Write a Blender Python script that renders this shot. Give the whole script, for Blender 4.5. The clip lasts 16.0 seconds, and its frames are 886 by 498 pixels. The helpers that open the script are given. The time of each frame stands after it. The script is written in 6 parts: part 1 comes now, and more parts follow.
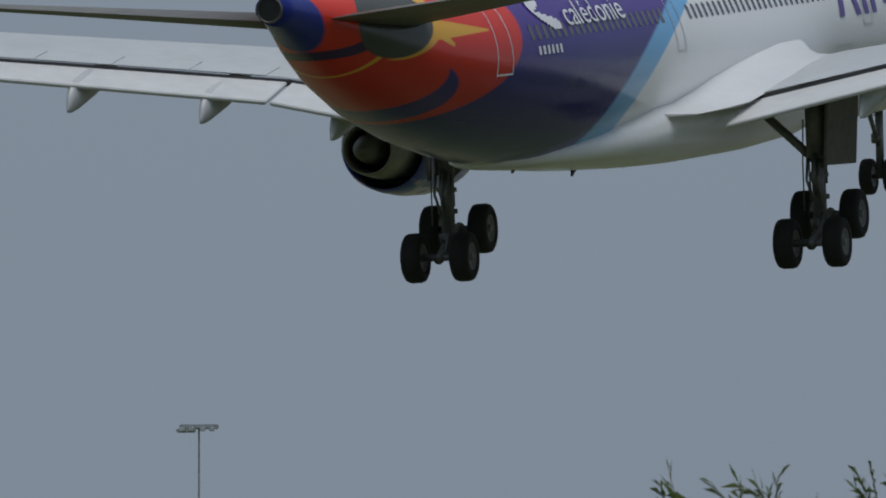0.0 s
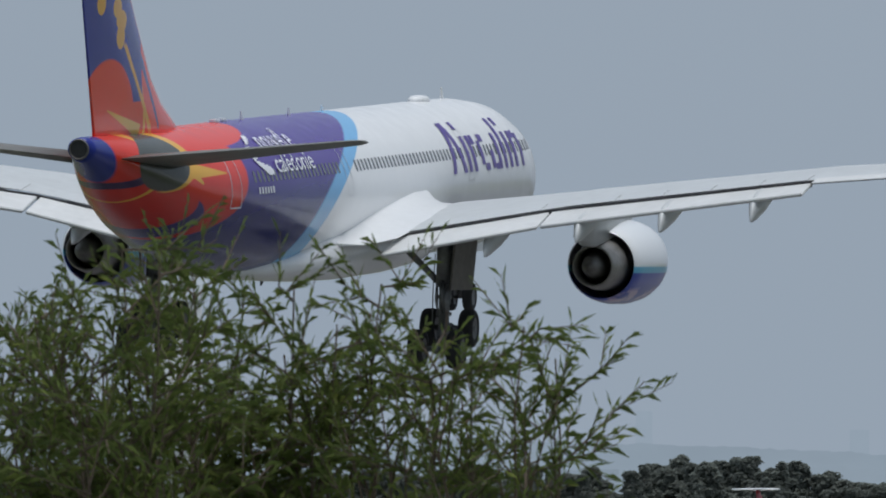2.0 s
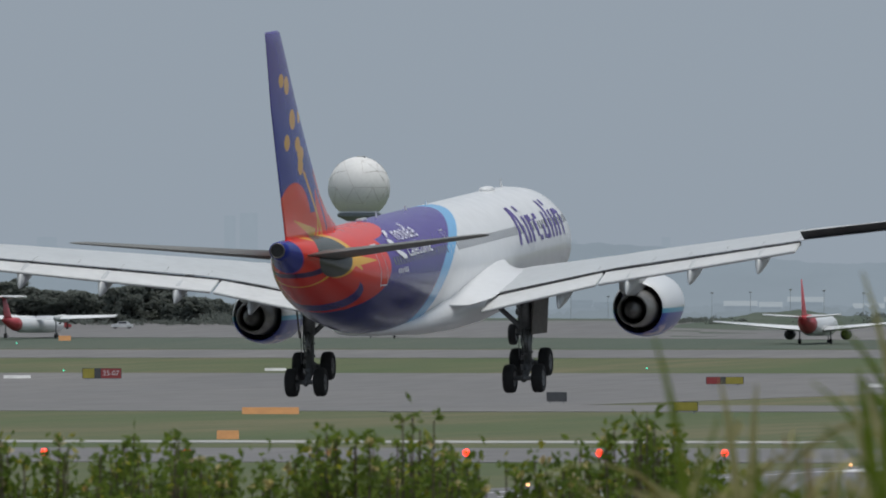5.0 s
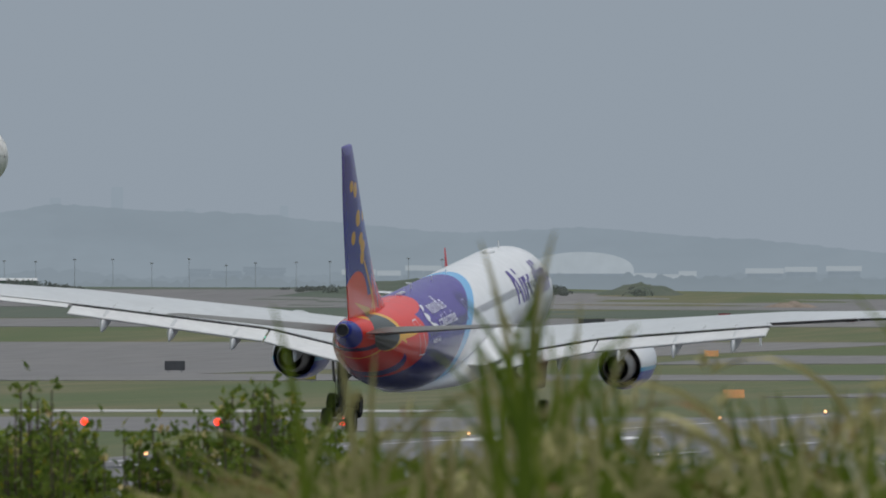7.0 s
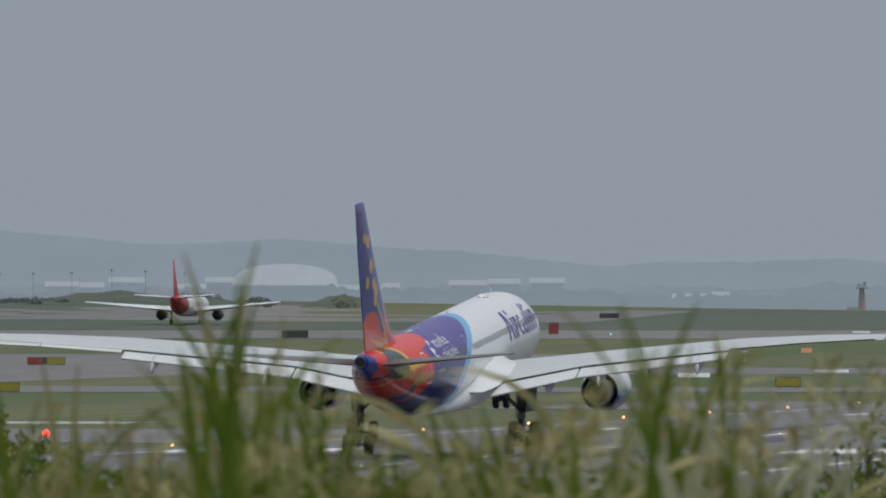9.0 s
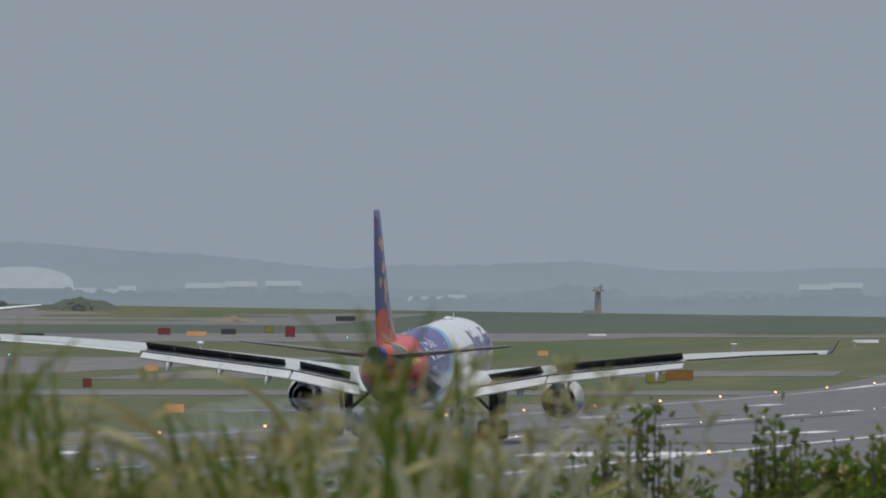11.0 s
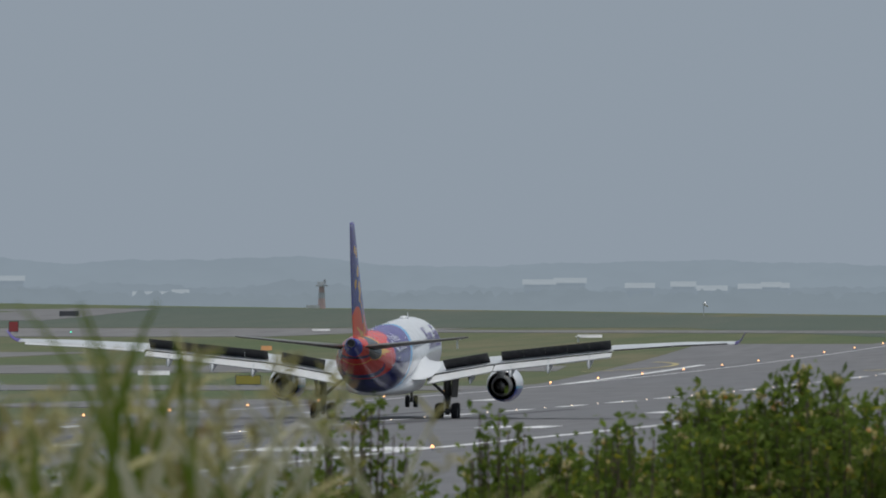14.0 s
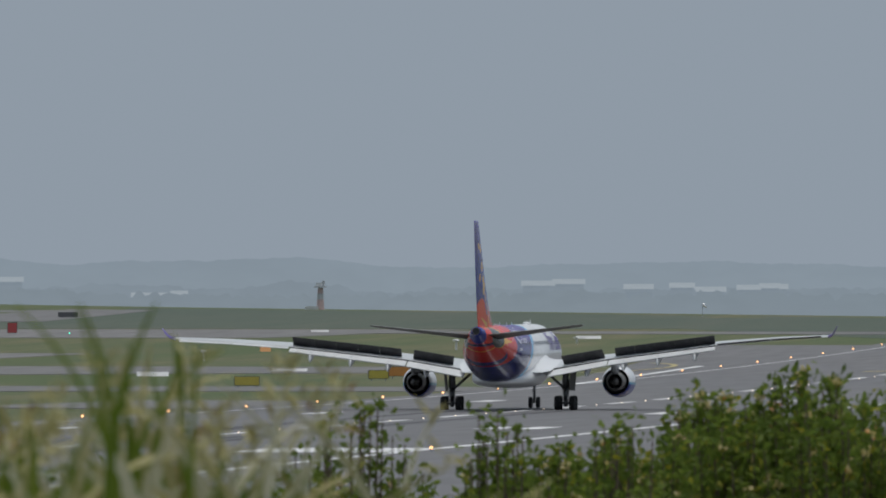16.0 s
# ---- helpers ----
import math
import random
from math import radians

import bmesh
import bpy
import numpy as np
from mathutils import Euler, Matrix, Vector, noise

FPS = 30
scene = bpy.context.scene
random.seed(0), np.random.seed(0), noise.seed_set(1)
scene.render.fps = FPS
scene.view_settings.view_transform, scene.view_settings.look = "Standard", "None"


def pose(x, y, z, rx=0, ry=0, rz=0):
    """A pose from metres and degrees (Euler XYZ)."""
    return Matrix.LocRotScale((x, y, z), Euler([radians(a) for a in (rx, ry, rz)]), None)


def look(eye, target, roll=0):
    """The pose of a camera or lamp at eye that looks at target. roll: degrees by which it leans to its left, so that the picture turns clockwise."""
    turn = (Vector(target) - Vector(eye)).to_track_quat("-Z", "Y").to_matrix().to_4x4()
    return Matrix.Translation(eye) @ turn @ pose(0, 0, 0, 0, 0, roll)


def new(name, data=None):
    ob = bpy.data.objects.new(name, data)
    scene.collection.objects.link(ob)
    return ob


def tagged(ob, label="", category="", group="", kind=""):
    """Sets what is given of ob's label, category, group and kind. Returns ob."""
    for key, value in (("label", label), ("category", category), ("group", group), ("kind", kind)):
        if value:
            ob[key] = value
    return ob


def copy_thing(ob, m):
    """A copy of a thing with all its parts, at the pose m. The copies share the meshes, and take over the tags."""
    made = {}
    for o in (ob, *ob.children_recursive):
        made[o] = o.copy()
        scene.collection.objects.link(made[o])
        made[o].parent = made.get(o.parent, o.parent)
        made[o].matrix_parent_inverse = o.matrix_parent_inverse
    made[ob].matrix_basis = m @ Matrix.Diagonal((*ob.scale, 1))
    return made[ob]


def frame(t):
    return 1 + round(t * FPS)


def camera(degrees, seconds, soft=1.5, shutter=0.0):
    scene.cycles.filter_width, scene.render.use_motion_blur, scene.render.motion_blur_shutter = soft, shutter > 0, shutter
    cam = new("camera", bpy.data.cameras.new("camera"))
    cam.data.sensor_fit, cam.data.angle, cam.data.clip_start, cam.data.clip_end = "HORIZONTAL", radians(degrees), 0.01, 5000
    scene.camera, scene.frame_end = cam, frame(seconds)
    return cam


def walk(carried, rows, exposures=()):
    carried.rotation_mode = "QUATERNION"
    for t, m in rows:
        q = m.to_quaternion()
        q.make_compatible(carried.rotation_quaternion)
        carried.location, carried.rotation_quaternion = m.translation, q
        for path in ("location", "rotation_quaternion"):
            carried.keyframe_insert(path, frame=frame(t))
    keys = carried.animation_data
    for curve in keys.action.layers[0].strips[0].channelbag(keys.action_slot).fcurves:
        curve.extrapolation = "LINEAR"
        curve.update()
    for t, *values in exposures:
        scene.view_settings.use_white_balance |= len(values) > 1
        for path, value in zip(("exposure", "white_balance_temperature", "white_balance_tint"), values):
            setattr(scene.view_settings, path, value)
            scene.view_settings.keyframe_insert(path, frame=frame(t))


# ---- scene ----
DEGREES = 3.291

# seconds, bearing from north, height angle, eye height, sideways shift
CAMERA_ROWS = [
    (0.0, -18.1834, 1.9618, 9.30, 0.40),
    (0.5, -16.3336, 1.7582, 9.44, 0.15),
    (1.0, -14.6884, 1.2774, 9.52, 0.06),
    (1.5, -13.6070, 1.0738, 9.60, 0.00),
    (2.0, -12.8471, 1.0046, 9.62, 0.00),
    (2.5, -12.1075, 0.8463, 9.67, 0.00),
    (3.0, -11.6452, 0.6942, 9.73, 0.00),
    (3.2, -11.4650, 0.6940, 9.75, 0.00),
    (5.3, -9.5620, 0.2390, 9.80, 0.00),
    (5.5, -9.3919, 0.2228, 9.80, 0.00),
    (6.0, -9.0734, 0.1936, 9.80, 0.00),
    (6.5, -8.7670, 0.1965, 9.80, 0.00),
    (7.0, -8.4096, 0.1697, 9.80, 0.00),
    (7.5, -8.1547, 0.1879, 9.80, 0.00),
    (8.0, -7.8706, 0.2155, 9.80, 0.00),
    (8.5, -7.5904, 0.2217, 9.80, 0.00),
    (9.0, -7.3076, 0.2133, 9.80, 0.00),
    (9.5, -7.0088, 0.2364, 9.80, 0.00),
    (10.0, -6.7278, 0.2327, 9.80, 0.00),
    (10.2, -6.6510, 0.2250, 9.80, 0.00),
    (12.3, -5.8000, 0.2310, 9.80, 0.00),
    (12.5, -5.7337, 0.2177, 9.80, 0.00),
    (13.0, -5.5915, 0.2139, 9.80, 0.00),
    (13.5, -5.4540, 0.2071, 9.80, 0.00),
    (14.0, -5.3013, 0.2052, 9.80, 0.00),
    (14.5, -5.2335, 0.2152, 9.80, 0.00),
    (15.0, -5.2253, 0.2133, 9.80, 0.00),
    (15.5, -5.2530, 0.2139, 9.80, 0.00),
    (16.0, -5.2967, 0.2094, 9.80, 0.00),
]

# seconds, x, y, z, pitch, roll, yaw
AIRLINER_ROWS = [
    (0.0, -127.02, 404.5, 24.51, 4.92, -1.58, -0.99),
    (0.5, -127.28, 437.4, 22.27, 3.97, 0.51, -0.85),
    (1.0, -127.49, 470.1, 20.10, 3.20, 3.11, -0.49),
    (1.5, -127.72, 503.7, 18.21, 2.83, 3.98, -0.00),
    (2.0, -127.50, 536.2, 16.58, 2.88, 1.94, 0.42),
    (2.5, -127.61, 566.9, 15.20, 2.77, -0.15, 0.84),
    (3.0, -127.66, 599.8, 13.76, 2.76, -1.15, 1.05),
    (5.5, -127.74, 763.4, 6.49, 3.40, -1.03, 1.59),
    (6.0, -127.69, 797.4, 5.18, 3.74, -0.66, 1.33),
    (6.5, -127.81, 830.8, 4.17, 4.30, 0.36, 1.07),
    (7.0, -128.00, 863.3, 3.27, 4.53, 1.80, 1.00),
    (7.5, -127.85, 898.0, 2.70, 4.86, 1.71, 1.74),
    (8.0, -127.82, 932.3, 2.22, 4.86, 1.44, 2.62),
    (8.5, -128.32, 966.0, 1.86, 4.50, 0.75, 2.27),
    (9.0, -128.46, 1000.7, 1.52, 4.29, 0.04, 1.85),
    (9.5, -127.90, 1030.3, 1.43, 3.90, 0.35, 1.51),
    (10.0, -127.11, 1060.5, 1.26, 2.50, 1.02, 1.12),
    (12.5, -126.02, 1221.9, 0.47, 1.82, 1.13, -1.52),
    (13.0, -125.96, 1253.0, 0.46, 1.60, 0.55, -1.30),
    (13.5, -126.30, 1283.2, 0.45, 1.86, 0.36, -0.71),
    (14.0, -126.78, 1313.0, 0.44, 1.84, 0.19, -0.34),
    (14.5, -126.90, 1343.7, 0.39, 1.32, -0.02, 0.38),
    (15.0, -126.93, 1373.9, 0.45, 1.02, -0.02, 0.40),
    (15.5, -127.16, 1404.3, 0.46, 0.61, -0.04, 0.29),
    (16.0, -126.94, 1436.0, 0.42, 0.18, -0.21, 0.38),
]


cam = camera(DEGREES, 16.0, soft=1.9)
cam.data.dof.use_dof = True
cam.data.dof.focus_distance = 900.0
cam.data.dof.aperture_fstop = 100.0
walk(cam, [(t, pose(sx, 0, h, 90 + el, 0, -az)) for t, az, el, h, sx in CAMERA_ROWS],
     exposures=[(0.0, -0.34, 6150, 10), (0.5, -0.12, 6150, 10), (1.0, -0.05, 6150, 10), (1.5, 0.20, 6200, 10), (2.2, 0.15, 6200, 10), (3.0, 0.0, 6250, 10), (4.2, 0.06, 6350, 10), (5.5, 0.12, 6450, 10), (7.5, 0.03, 6450, 10), (9.0, 0.0, 6420, 10), (16.0, 0.02, 6380, 10)])

# ---- light: bright overcast with a veiled high sun ----
world = bpy.data.worlds.new("overcast")
scene.world = world
world.use_nodes = True
wn, wl = world.node_tree.nodes, world.node_tree.links
wn.clear()
sky = wn.new("ShaderNodeTexSky")
sky.sky_type, sky.sun_disc = "NISHITA", False
sky.sun_elevation, sky.sun_rotation = radians(80), radians(125)
sky.air_density, sky.dust_density, sky.ozone_density = 1.0, 6.0, 1.0
veil = wn.new("ShaderNodeMix")
veil.data_type = "RGBA"
veil.inputs[0].default_value = 0.90
veil.inputs[7].default_value = (3.0, 3.5, 4.05, 1)
bg = wn.new("ShaderNodeBackground")
bg.inputs["Strength"].default_value = 0.10
wout = wn.new("ShaderNodeOutputWorld")
wl.new(sky.outputs[0], veil.inputs[6])
wl.new(veil.outputs[2], bg.inputs["Color"])
wl.new(bg.outputs[0], wout.inputs[0])
sun_data = bpy.data.lights.new("sun", "SUN")
sun_data.energy, sun_data.angle, sun_data.color = 2.1, radians(38), (1.0, 0.965, 0.91)
sun = new("sun", sun_data)
sun.matrix_world = look((26, -18, 190), (0, 0, 0))


# ---- materials ----
class Net:
    """Shortcuts for building a node material."""

    def __init__(self, name):
        self.m = bpy.data.materials.new(name)
        self.m.use_nodes = True
        self.t = self.m.node_tree
        self.b = self.t.nodes["Principled BSDF"]

    def put(self, sock, v):
        if isinstance(v, bpy.types.NodeSocket):
            self.t.links.new(v, sock)
        else:
            sock.default_value = v

    def math(self, op, a, b=0.0, clamp=False):
        n = self.t.nodes.new("ShaderNodeMath")
        n.operation, n.use_clamp = op, clamp
        self.put(n.inputs[0], a)
        self.put(n.inputs[1], b)
        return n.outputs[0]

    def mix(self, f, a, b):
        n = self.t.nodes.new("ShaderNodeMix")
        n.data_type = "RGBA"
        self.put(n.inputs[0], f)
        self.put(n.inputs[6], a if isinstance(a, bpy.types.NodeSocket) else (*a[:3], 1))
        self.put(n.inputs[7], b if isinstance(b, bpy.types.NodeSocket) else (*b[:3], 1))
        return n.outputs[2]

    def coords(self):
        c = self.t.nodes.new("ShaderNodeTexCoord")
        s = self.t.nodes.new("ShaderNodeSeparateXYZ")
        self.t.links.new(c.outputs["Object"], s.inputs[0])
        return c.outputs["Object"], s.outputs[0], s.outputs[1], s.outputs[2]

    def noise(self, scale, detail=4.0, vec=None, stretch=None):
        n = self.t.nodes.new("ShaderNodeTexNoise")
        n.inputs["Scale"].default_value, n.inputs["Detail"].default_value = scale, detail
        if vec is None:
            vec = self.t.nodes.new("ShaderNodeTexCoord").outputs["Object"]
        if stretch:
            mp = self.t.nodes.new("ShaderNodeMapping")
            mp.inputs["Scale"].default_value = stretch
            self.t.links.new(vec, mp.inputs[0])
            vec = mp.outputs[0]
        self.t.links.new(vec, n.inputs["Vector"])
        return n.outputs["Fac"]

    def ramp(self, f, lo, hi):
        n = self.t.nodes.new("ShaderNodeMapRange")
        self.put(n.inputs[0], f)
        n.inputs[1].default_value, n.inputs[2].default_value = lo, hi
        return n.outputs[0]

    def bump(self, h, strength, dist):
        n = self.t.nodes.new("ShaderNodeBump")
        n.inputs["Strength"].default_value, n.inputs["Distance"].default_value = strength, dist
        self.t.links.new(h, n.inputs["Height"])
        self.t.links.new(n.outputs[0], self.b.inputs["Normal"])

    def ellipse(self, y, z, cy, cz, a, b, soft=0.04):
        """1 inside an ellipse in the side view."""
        u = self.math("DIVIDE", self.math("SUBTRACT", y, cy), a)
        v = self.math("DIVIDE", self.math("SUBTRACT", z, cz), b)
        d = self.math("ADD", self.math("MULTIPLY", u, u), self.math("MULTIPLY", v, v))
        return self.ramp(d, 1.0 + soft, 1.0 - soft)

    def ray(self, y, z, y0, z0, y1, z1, w0, w1):
        """1 inside a straight stroke that tapers from w0 to w1."""
        ln = math.hypot(y1 - y0, z1 - z0)
        dy, dz = (y1 - y0) / ln, (z1 - z0) / ln
        a, b = self.math("SUBTRACT", y, y0), self.math("SUBTRACT", z, z0)
        u = self.math("ADD", self.math("MULTIPLY", a, dy), self.math("MULTIPLY", b, dz))
        v = self.math("ABSOLUTE", self.math("SUBTRACT", self.math("MULTIPLY", a, dz), self.math("MULTIPLY", b, dy)))
        wid = self.math("ADD", w0, self.math("MULTIPLY", u, (w1 - w0) / ln))
        inside = self.ramp(self.math("SUBTRACT", v, wid), 0.02, -0.02)
        return self.math("MULTIPLY", inside, self.math("MULTIPLY", self.ramp(u, -0.02, 0.02), self.ramp(u, ln + 0.02, ln - 0.02)))

    def done(self, color, rough=0.5, metal=0.0, coat=0.0):
        self.put(self.b.inputs["Base Color"], color if isinstance(color, bpy.types.NodeSocket) else (*color[:3], 1))
        self.put(self.b.inputs["Roughness"], rough)
        self.b.inputs["Metallic"].default_value = metal
        self.b.inputs["Coat Weight"].default_value = coat
        return self.m


def mat(name, col, rough=0.5, metal=0.0, var=0.25, fine=12.0, coarse=1.2, relief=0.0, coat=0.0, per_piece=False):
    """A plain surface whose tone varies at two scales."""
    n = Net(name)
    f = n.math("ADD", n.math("MULTIPLY", n.noise(fine), 0.5), n.math("MULTIPLY", n.noise(coarse), 0.5))
    f = n.ramp(f, 0.3, 0.7)
    if per_piece:
        g = n.t.nodes.new("ShaderNodeNewGeometry")
        f = n.math("ADD", n.math("MULTIPLY", f, 0.4), n.math("MULTIPLY", g.outputs["Random Per Island"], 0.6))
    lo = [c * (1 - var) for c in col]
    hi = [min(1, c * (1 + var)) for c in col]
    if relief:
        n.bump(n.noise(fine * 2), 0.4, relief)
    return n.done(n.mix(f, lo, hi), rough, metal, coat)


def glow(name, col, strength):
    n = Net(name)
    n.b.inputs["Emission Color"].default_value = (*col, 1)
    n.b.inputs["Emission Strength"].default_value = strength
    return n.done(col, 0.4)


M_WHITE = mat("white_paint", (0.72, 0.73, 0.74), 0.32, var=0.05, fine=3, coarse=0.4, coat=0.3)
M_WING = mat("wing_grey_paint", (0.50, 0.52, 0.53), 0.35, var=0.10, fine=2, coarse=0.4)
M_FLAP = mat("flap_paint", (0.60, 0.61, 0.61), 0.4, var=0.10, fine=2.5, coarse=0.5)
# dark grey for painted shade under panels and in the slot, and for engines
M_UNDER = mat("shade_engine_grey", (0.045, 0.045, 0.047), 0.6, var=0.5, fine=3, coarse=0.8)
M_STAB = mat("stabilizer_grey", (0.15, 0.15, 0.14), 0.5, var=0.2, fine=2, coarse=0.5)
M_GEARDOOR = mat("gear_door_grey", (0.13, 0.12, 0.11), 0.55, var=0.25, fine=4)
M_DARK = mat("dark_metal", (0.03, 0.03, 0.032), 0.55, 0.3, var=0.3, fine=9)
M_HUB = mat("wheel_hub", (0.17, 0.17, 0.175), 0.5, 0.4, var=0.3, fine=8)
M_STRUT = mat("gear_steel", (0.16, 0.165, 0.17), 0.45, 0.5, var=0.3, fine=8)
M_NOZZLE = mat("nozzle_metal", (0.27, 0.26, 0.25), 0.45, 0.6, var=0.25, fine=5, coarse=1.5)
M_PLUG = mat("exhaust_plug", (0.15, 0.145, 0.14), 0.5, 0.6, var=0.3, fine=5)
M_RUBBER = mat("tyre_rubber", (0.013, 0.013, 0.014), 0.85, var=0.3, fine=10, relief=0.01)
M_GLASS = mat("cabin_glass", (0.075, 0.08, 0.095), 0.15, var=0.2)
M_MARK_P = mat("purple_marking", (0.075, 0.035, 0.26), 0.35, var=0.1)
M_MARK_W = mat("white_marking", (0.72, 0.73, 0.78), 0.4, var=0.05)
M_LINE = mat("door_outline_grey", (0.45, 0.46, 0.48), 0.4, var=0.1)


def livery_fuselage():
    n = Net("fuselage_livery")
    vec, x, y, z = n.coords()
    zz = n.math("SUBTRACT", z, 2.0)
    edge = n.math("SUBTRACT", n.math("MULTIPLY", n.math("MULTIPLY", zz, zz), 0.42), 9.2)
    dist = n.math("SUBTRACT", y, edge)
    # livery purple to navy, with underside shade painted into the darker low part
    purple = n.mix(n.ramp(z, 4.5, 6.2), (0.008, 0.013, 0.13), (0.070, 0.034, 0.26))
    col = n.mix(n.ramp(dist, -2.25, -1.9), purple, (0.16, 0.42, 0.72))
    col = n.mix(n.ramp(dist, -0.08, 0.08), col, (0.74, 0.75, 0.76))
    # white belly ahead of the tail
    belly = n.math("MULTIPLY", n.ramp(z, 2.42, 2.32), n.ramp(y, -16.5, -15.5))
    col = n.mix(belly, col, (0.58, 0.59, 0.60))
    # the red flower
    red = n.math("MAXIMUM", n.ellipse(y, z, -27.0, 6.2, 9.4, 2.75, 0.02), n.ellipse(y, z, -19.3, 7.75, 6.2, 0.85))
    # underside shade is painted into the red, darker towards the bottom
    shaded_red = n.mix(n.ramp(z, 4.0, 6.6), (0.46, 0.014, 0.010), (0.70, 0.036, 0.016))
    col = n.mix(red, col, shaded_red)
    moon = n.math("SUBTRACT", n.ellipse(y, z, -25.2, 4.55, 3.4, 0.95), n.ellipse(y, z, -26.2, 5.0, 3.6, 1.0), clamp=True)
    col = n.mix(moon, col, (0.03, 0.02, 0.14))
    moon2 = n.math("SUBTRACT", n.ellipse(y, z, -29.0, 6.1, 2.2, 0.45), n.ellipse(y, z, -29.4, 6.35, 2.2, 0.45), clamp=True)
    col = n.mix(moon2, col, (0.04, 0.015, 0.08))
    gold = n.math("MAXIMUM", n.ray(y, z, -24.2, 6.25, -19.9, 6.05, 0.34, 0.02), n.ray(y, z, -24.0, 6.5, -22.4, 5.75, 0.30, 0.05))
    gold = n.math("MAXIMUM", gold, n.math("MULTIPLY", n.ellipse(y, z, -25.5, 6.62, 2.7, 1.10), n.ramp(y, -26.2, -25.6)))
    gold = n.math("MAXIMUM", gold, n.ray(y, z, -26.8, 7.45, -29.3, 7.9, 0.2, 0.03))
    gold = n.math("MAXIMUM", gold, n.ray(y, z, -26.2, 5.8, -27.6, 4.9, 0.10, 0.02))
    col = n.mix(gold, col, (0.74, 0.40, 0.045))
    col = n.mix(n.ellipse(y, z, -25.6, 6.55, 2.2, 0.98), col, (0.065, 0.07, 0.062))
    col = n.mix(n.ramp(n.math("ADD", y, n.math("MULTIPLY", n.math("SUBTRACT", z, 7.1), 0.7)), -29.75, -29.9), col, (0.02, 0.035, 0.25))
    # slight soot and panel-to-panel variation
    dirt = n.ramp(n.noise(0.6, 6, vec, (1, 0.35, 1)), 0.35, 0.75)
    col = n.mix(n.math("MULTIPLY", dirt, 0.03), col, (0.2, 0.2, 0.2))
    rough = n.ramp(n.noise(1.3, 3, vec), -0.7, 5.0)
    n.b.inputs["Coat Roughness"].default_value = 0.07
    n.b.inputs["Specular IOR Level"].default_value = 0.16
    return n.done(col, rough, 0.0, 0.06)


def livery_fin():
    n = Net("fin_livery")
    vec, x, y, z = n.coords()
    col = n.mix(n.ramp(z, 12.5, 15.5), (0.018, 0.028, 0.28), (0.055, 0.026, 0.25))
    red = n.math("MAXIMUM", n.ellipse(y, z, -28.6, 7.6, 2.9, 2.5, 0.03), n.ellipse(y, z, -22.6, 9.6, 2.4, 2.6, 0.03))
    red = n.math("MAXIMUM", red, n.ellipse(y, z, -25.0, 7.4, 8.0, 1.2, 0.03))
    col = n.mix(red, col, (0.70, 0.045, 0.020))
    for cy, cz, a, b in ((-28.85, 13.05, 0.62, 0.55), (-27.5, 13.1, 0.38, 0.36), (-29.75, 12.0, 0.52, 0.45),
                         (-28.0, 11.85, 0.6, 0.42), (-27.5, 11.4, 0.75, 0.42), (-27.6, 10.85, 0.55, 0.5),
                         (-30.6, 14.9, 0.5, 0.38), (-29.7, 14.65, 0.55, 0.5)):
        col = n.mix(n.ellipse(y, z, cy, cz, a * 0.82, b * 0.86), col, (0.66, 0.34, 0.04))
    # a thin golden stem that leans forward to the root
    stem = n.math("ABSOLUTE", n.math("ADD", n.math("ADD", y, 24.2), n.math("MULTIPLY", n.math("SUBTRACT", z, 8.0), 1.12)))
    stem = n.math("MULTIPLY", n.ramp(stem, 0.22, 0.16), n.ramp(z, 10.7, 10.5))
    col = n.mix(stem, col, (0.70, 0.36, 0.06))
    leaf = n.math("MAXIMUM", n.ray(y, z, -25.0, 7.55, -28.6, 8.35, 0.26, 0.02), n.ray(y, z, -24.4, 7.5, -24.9, 9.1, 0.12, 0.02))
    col = n.mix(leaf, col, (0.72, 0.40, 0.05))
    blue = n.math("MAXIMUM", n.ray(y, z, -22.6, 7.6, -24.6, 9.7, 0.06, 0.2), n.ray(y, z, -24.6, 9.7, -26.9, 11.4, 0.2, 0.5))
    col = n.mix(blue, col, (0.022, 0.03, 0.24))
    edge = n.ray(y, z, -20.8, 8.0, -26.0, 12.6, 1.35, 0.25)
    col = n.mix(edge, col, (0.70, 0.045, 0.020))
    dirt = n.ramp(n.noise(0.8, 5, vec), 0.4, 0.8)
    col = n.mix(n.math("MULTIPLY", dirt, 0.03), col, (0.3, 0.3, 0.3))
    return n.done(col, 0.27, 0.0, 0.25)


def livery_nacelle():
    n = Net("nacelle_livery")
    vec, x, y, z = n.coords()
    d = n.math("SUBTRACT", z, n.math("ADD", 1.86, n.math("MULTIPLY", n.math("SUBTRACT", y, 9.0), -0.03)))
    col = n.mix(n.ramp(d, -0.02, 0.02), (0.03, 0.06, 0.36), (0.12, 0.42, 0.62))
    col = n.mix(n.ramp(d, 0.2, 0.26), col, (0.72, 0.74, 0.76))
    col = n.mix(n.math("MULTIPLY", n.ramp(n.noise(1.8, 3, vec, (1, 0.5, 1)), 0.52, 0.6), n.ramp(d, -0.5, -0.7)), col, (0.45, 0.35, 0.5))
    return n.done(col, 0.3, 0.0, 0.4)


M_FUSE, M_FIN, M_NAC = livery_fuselage(), livery_fin(), livery_nacelle()


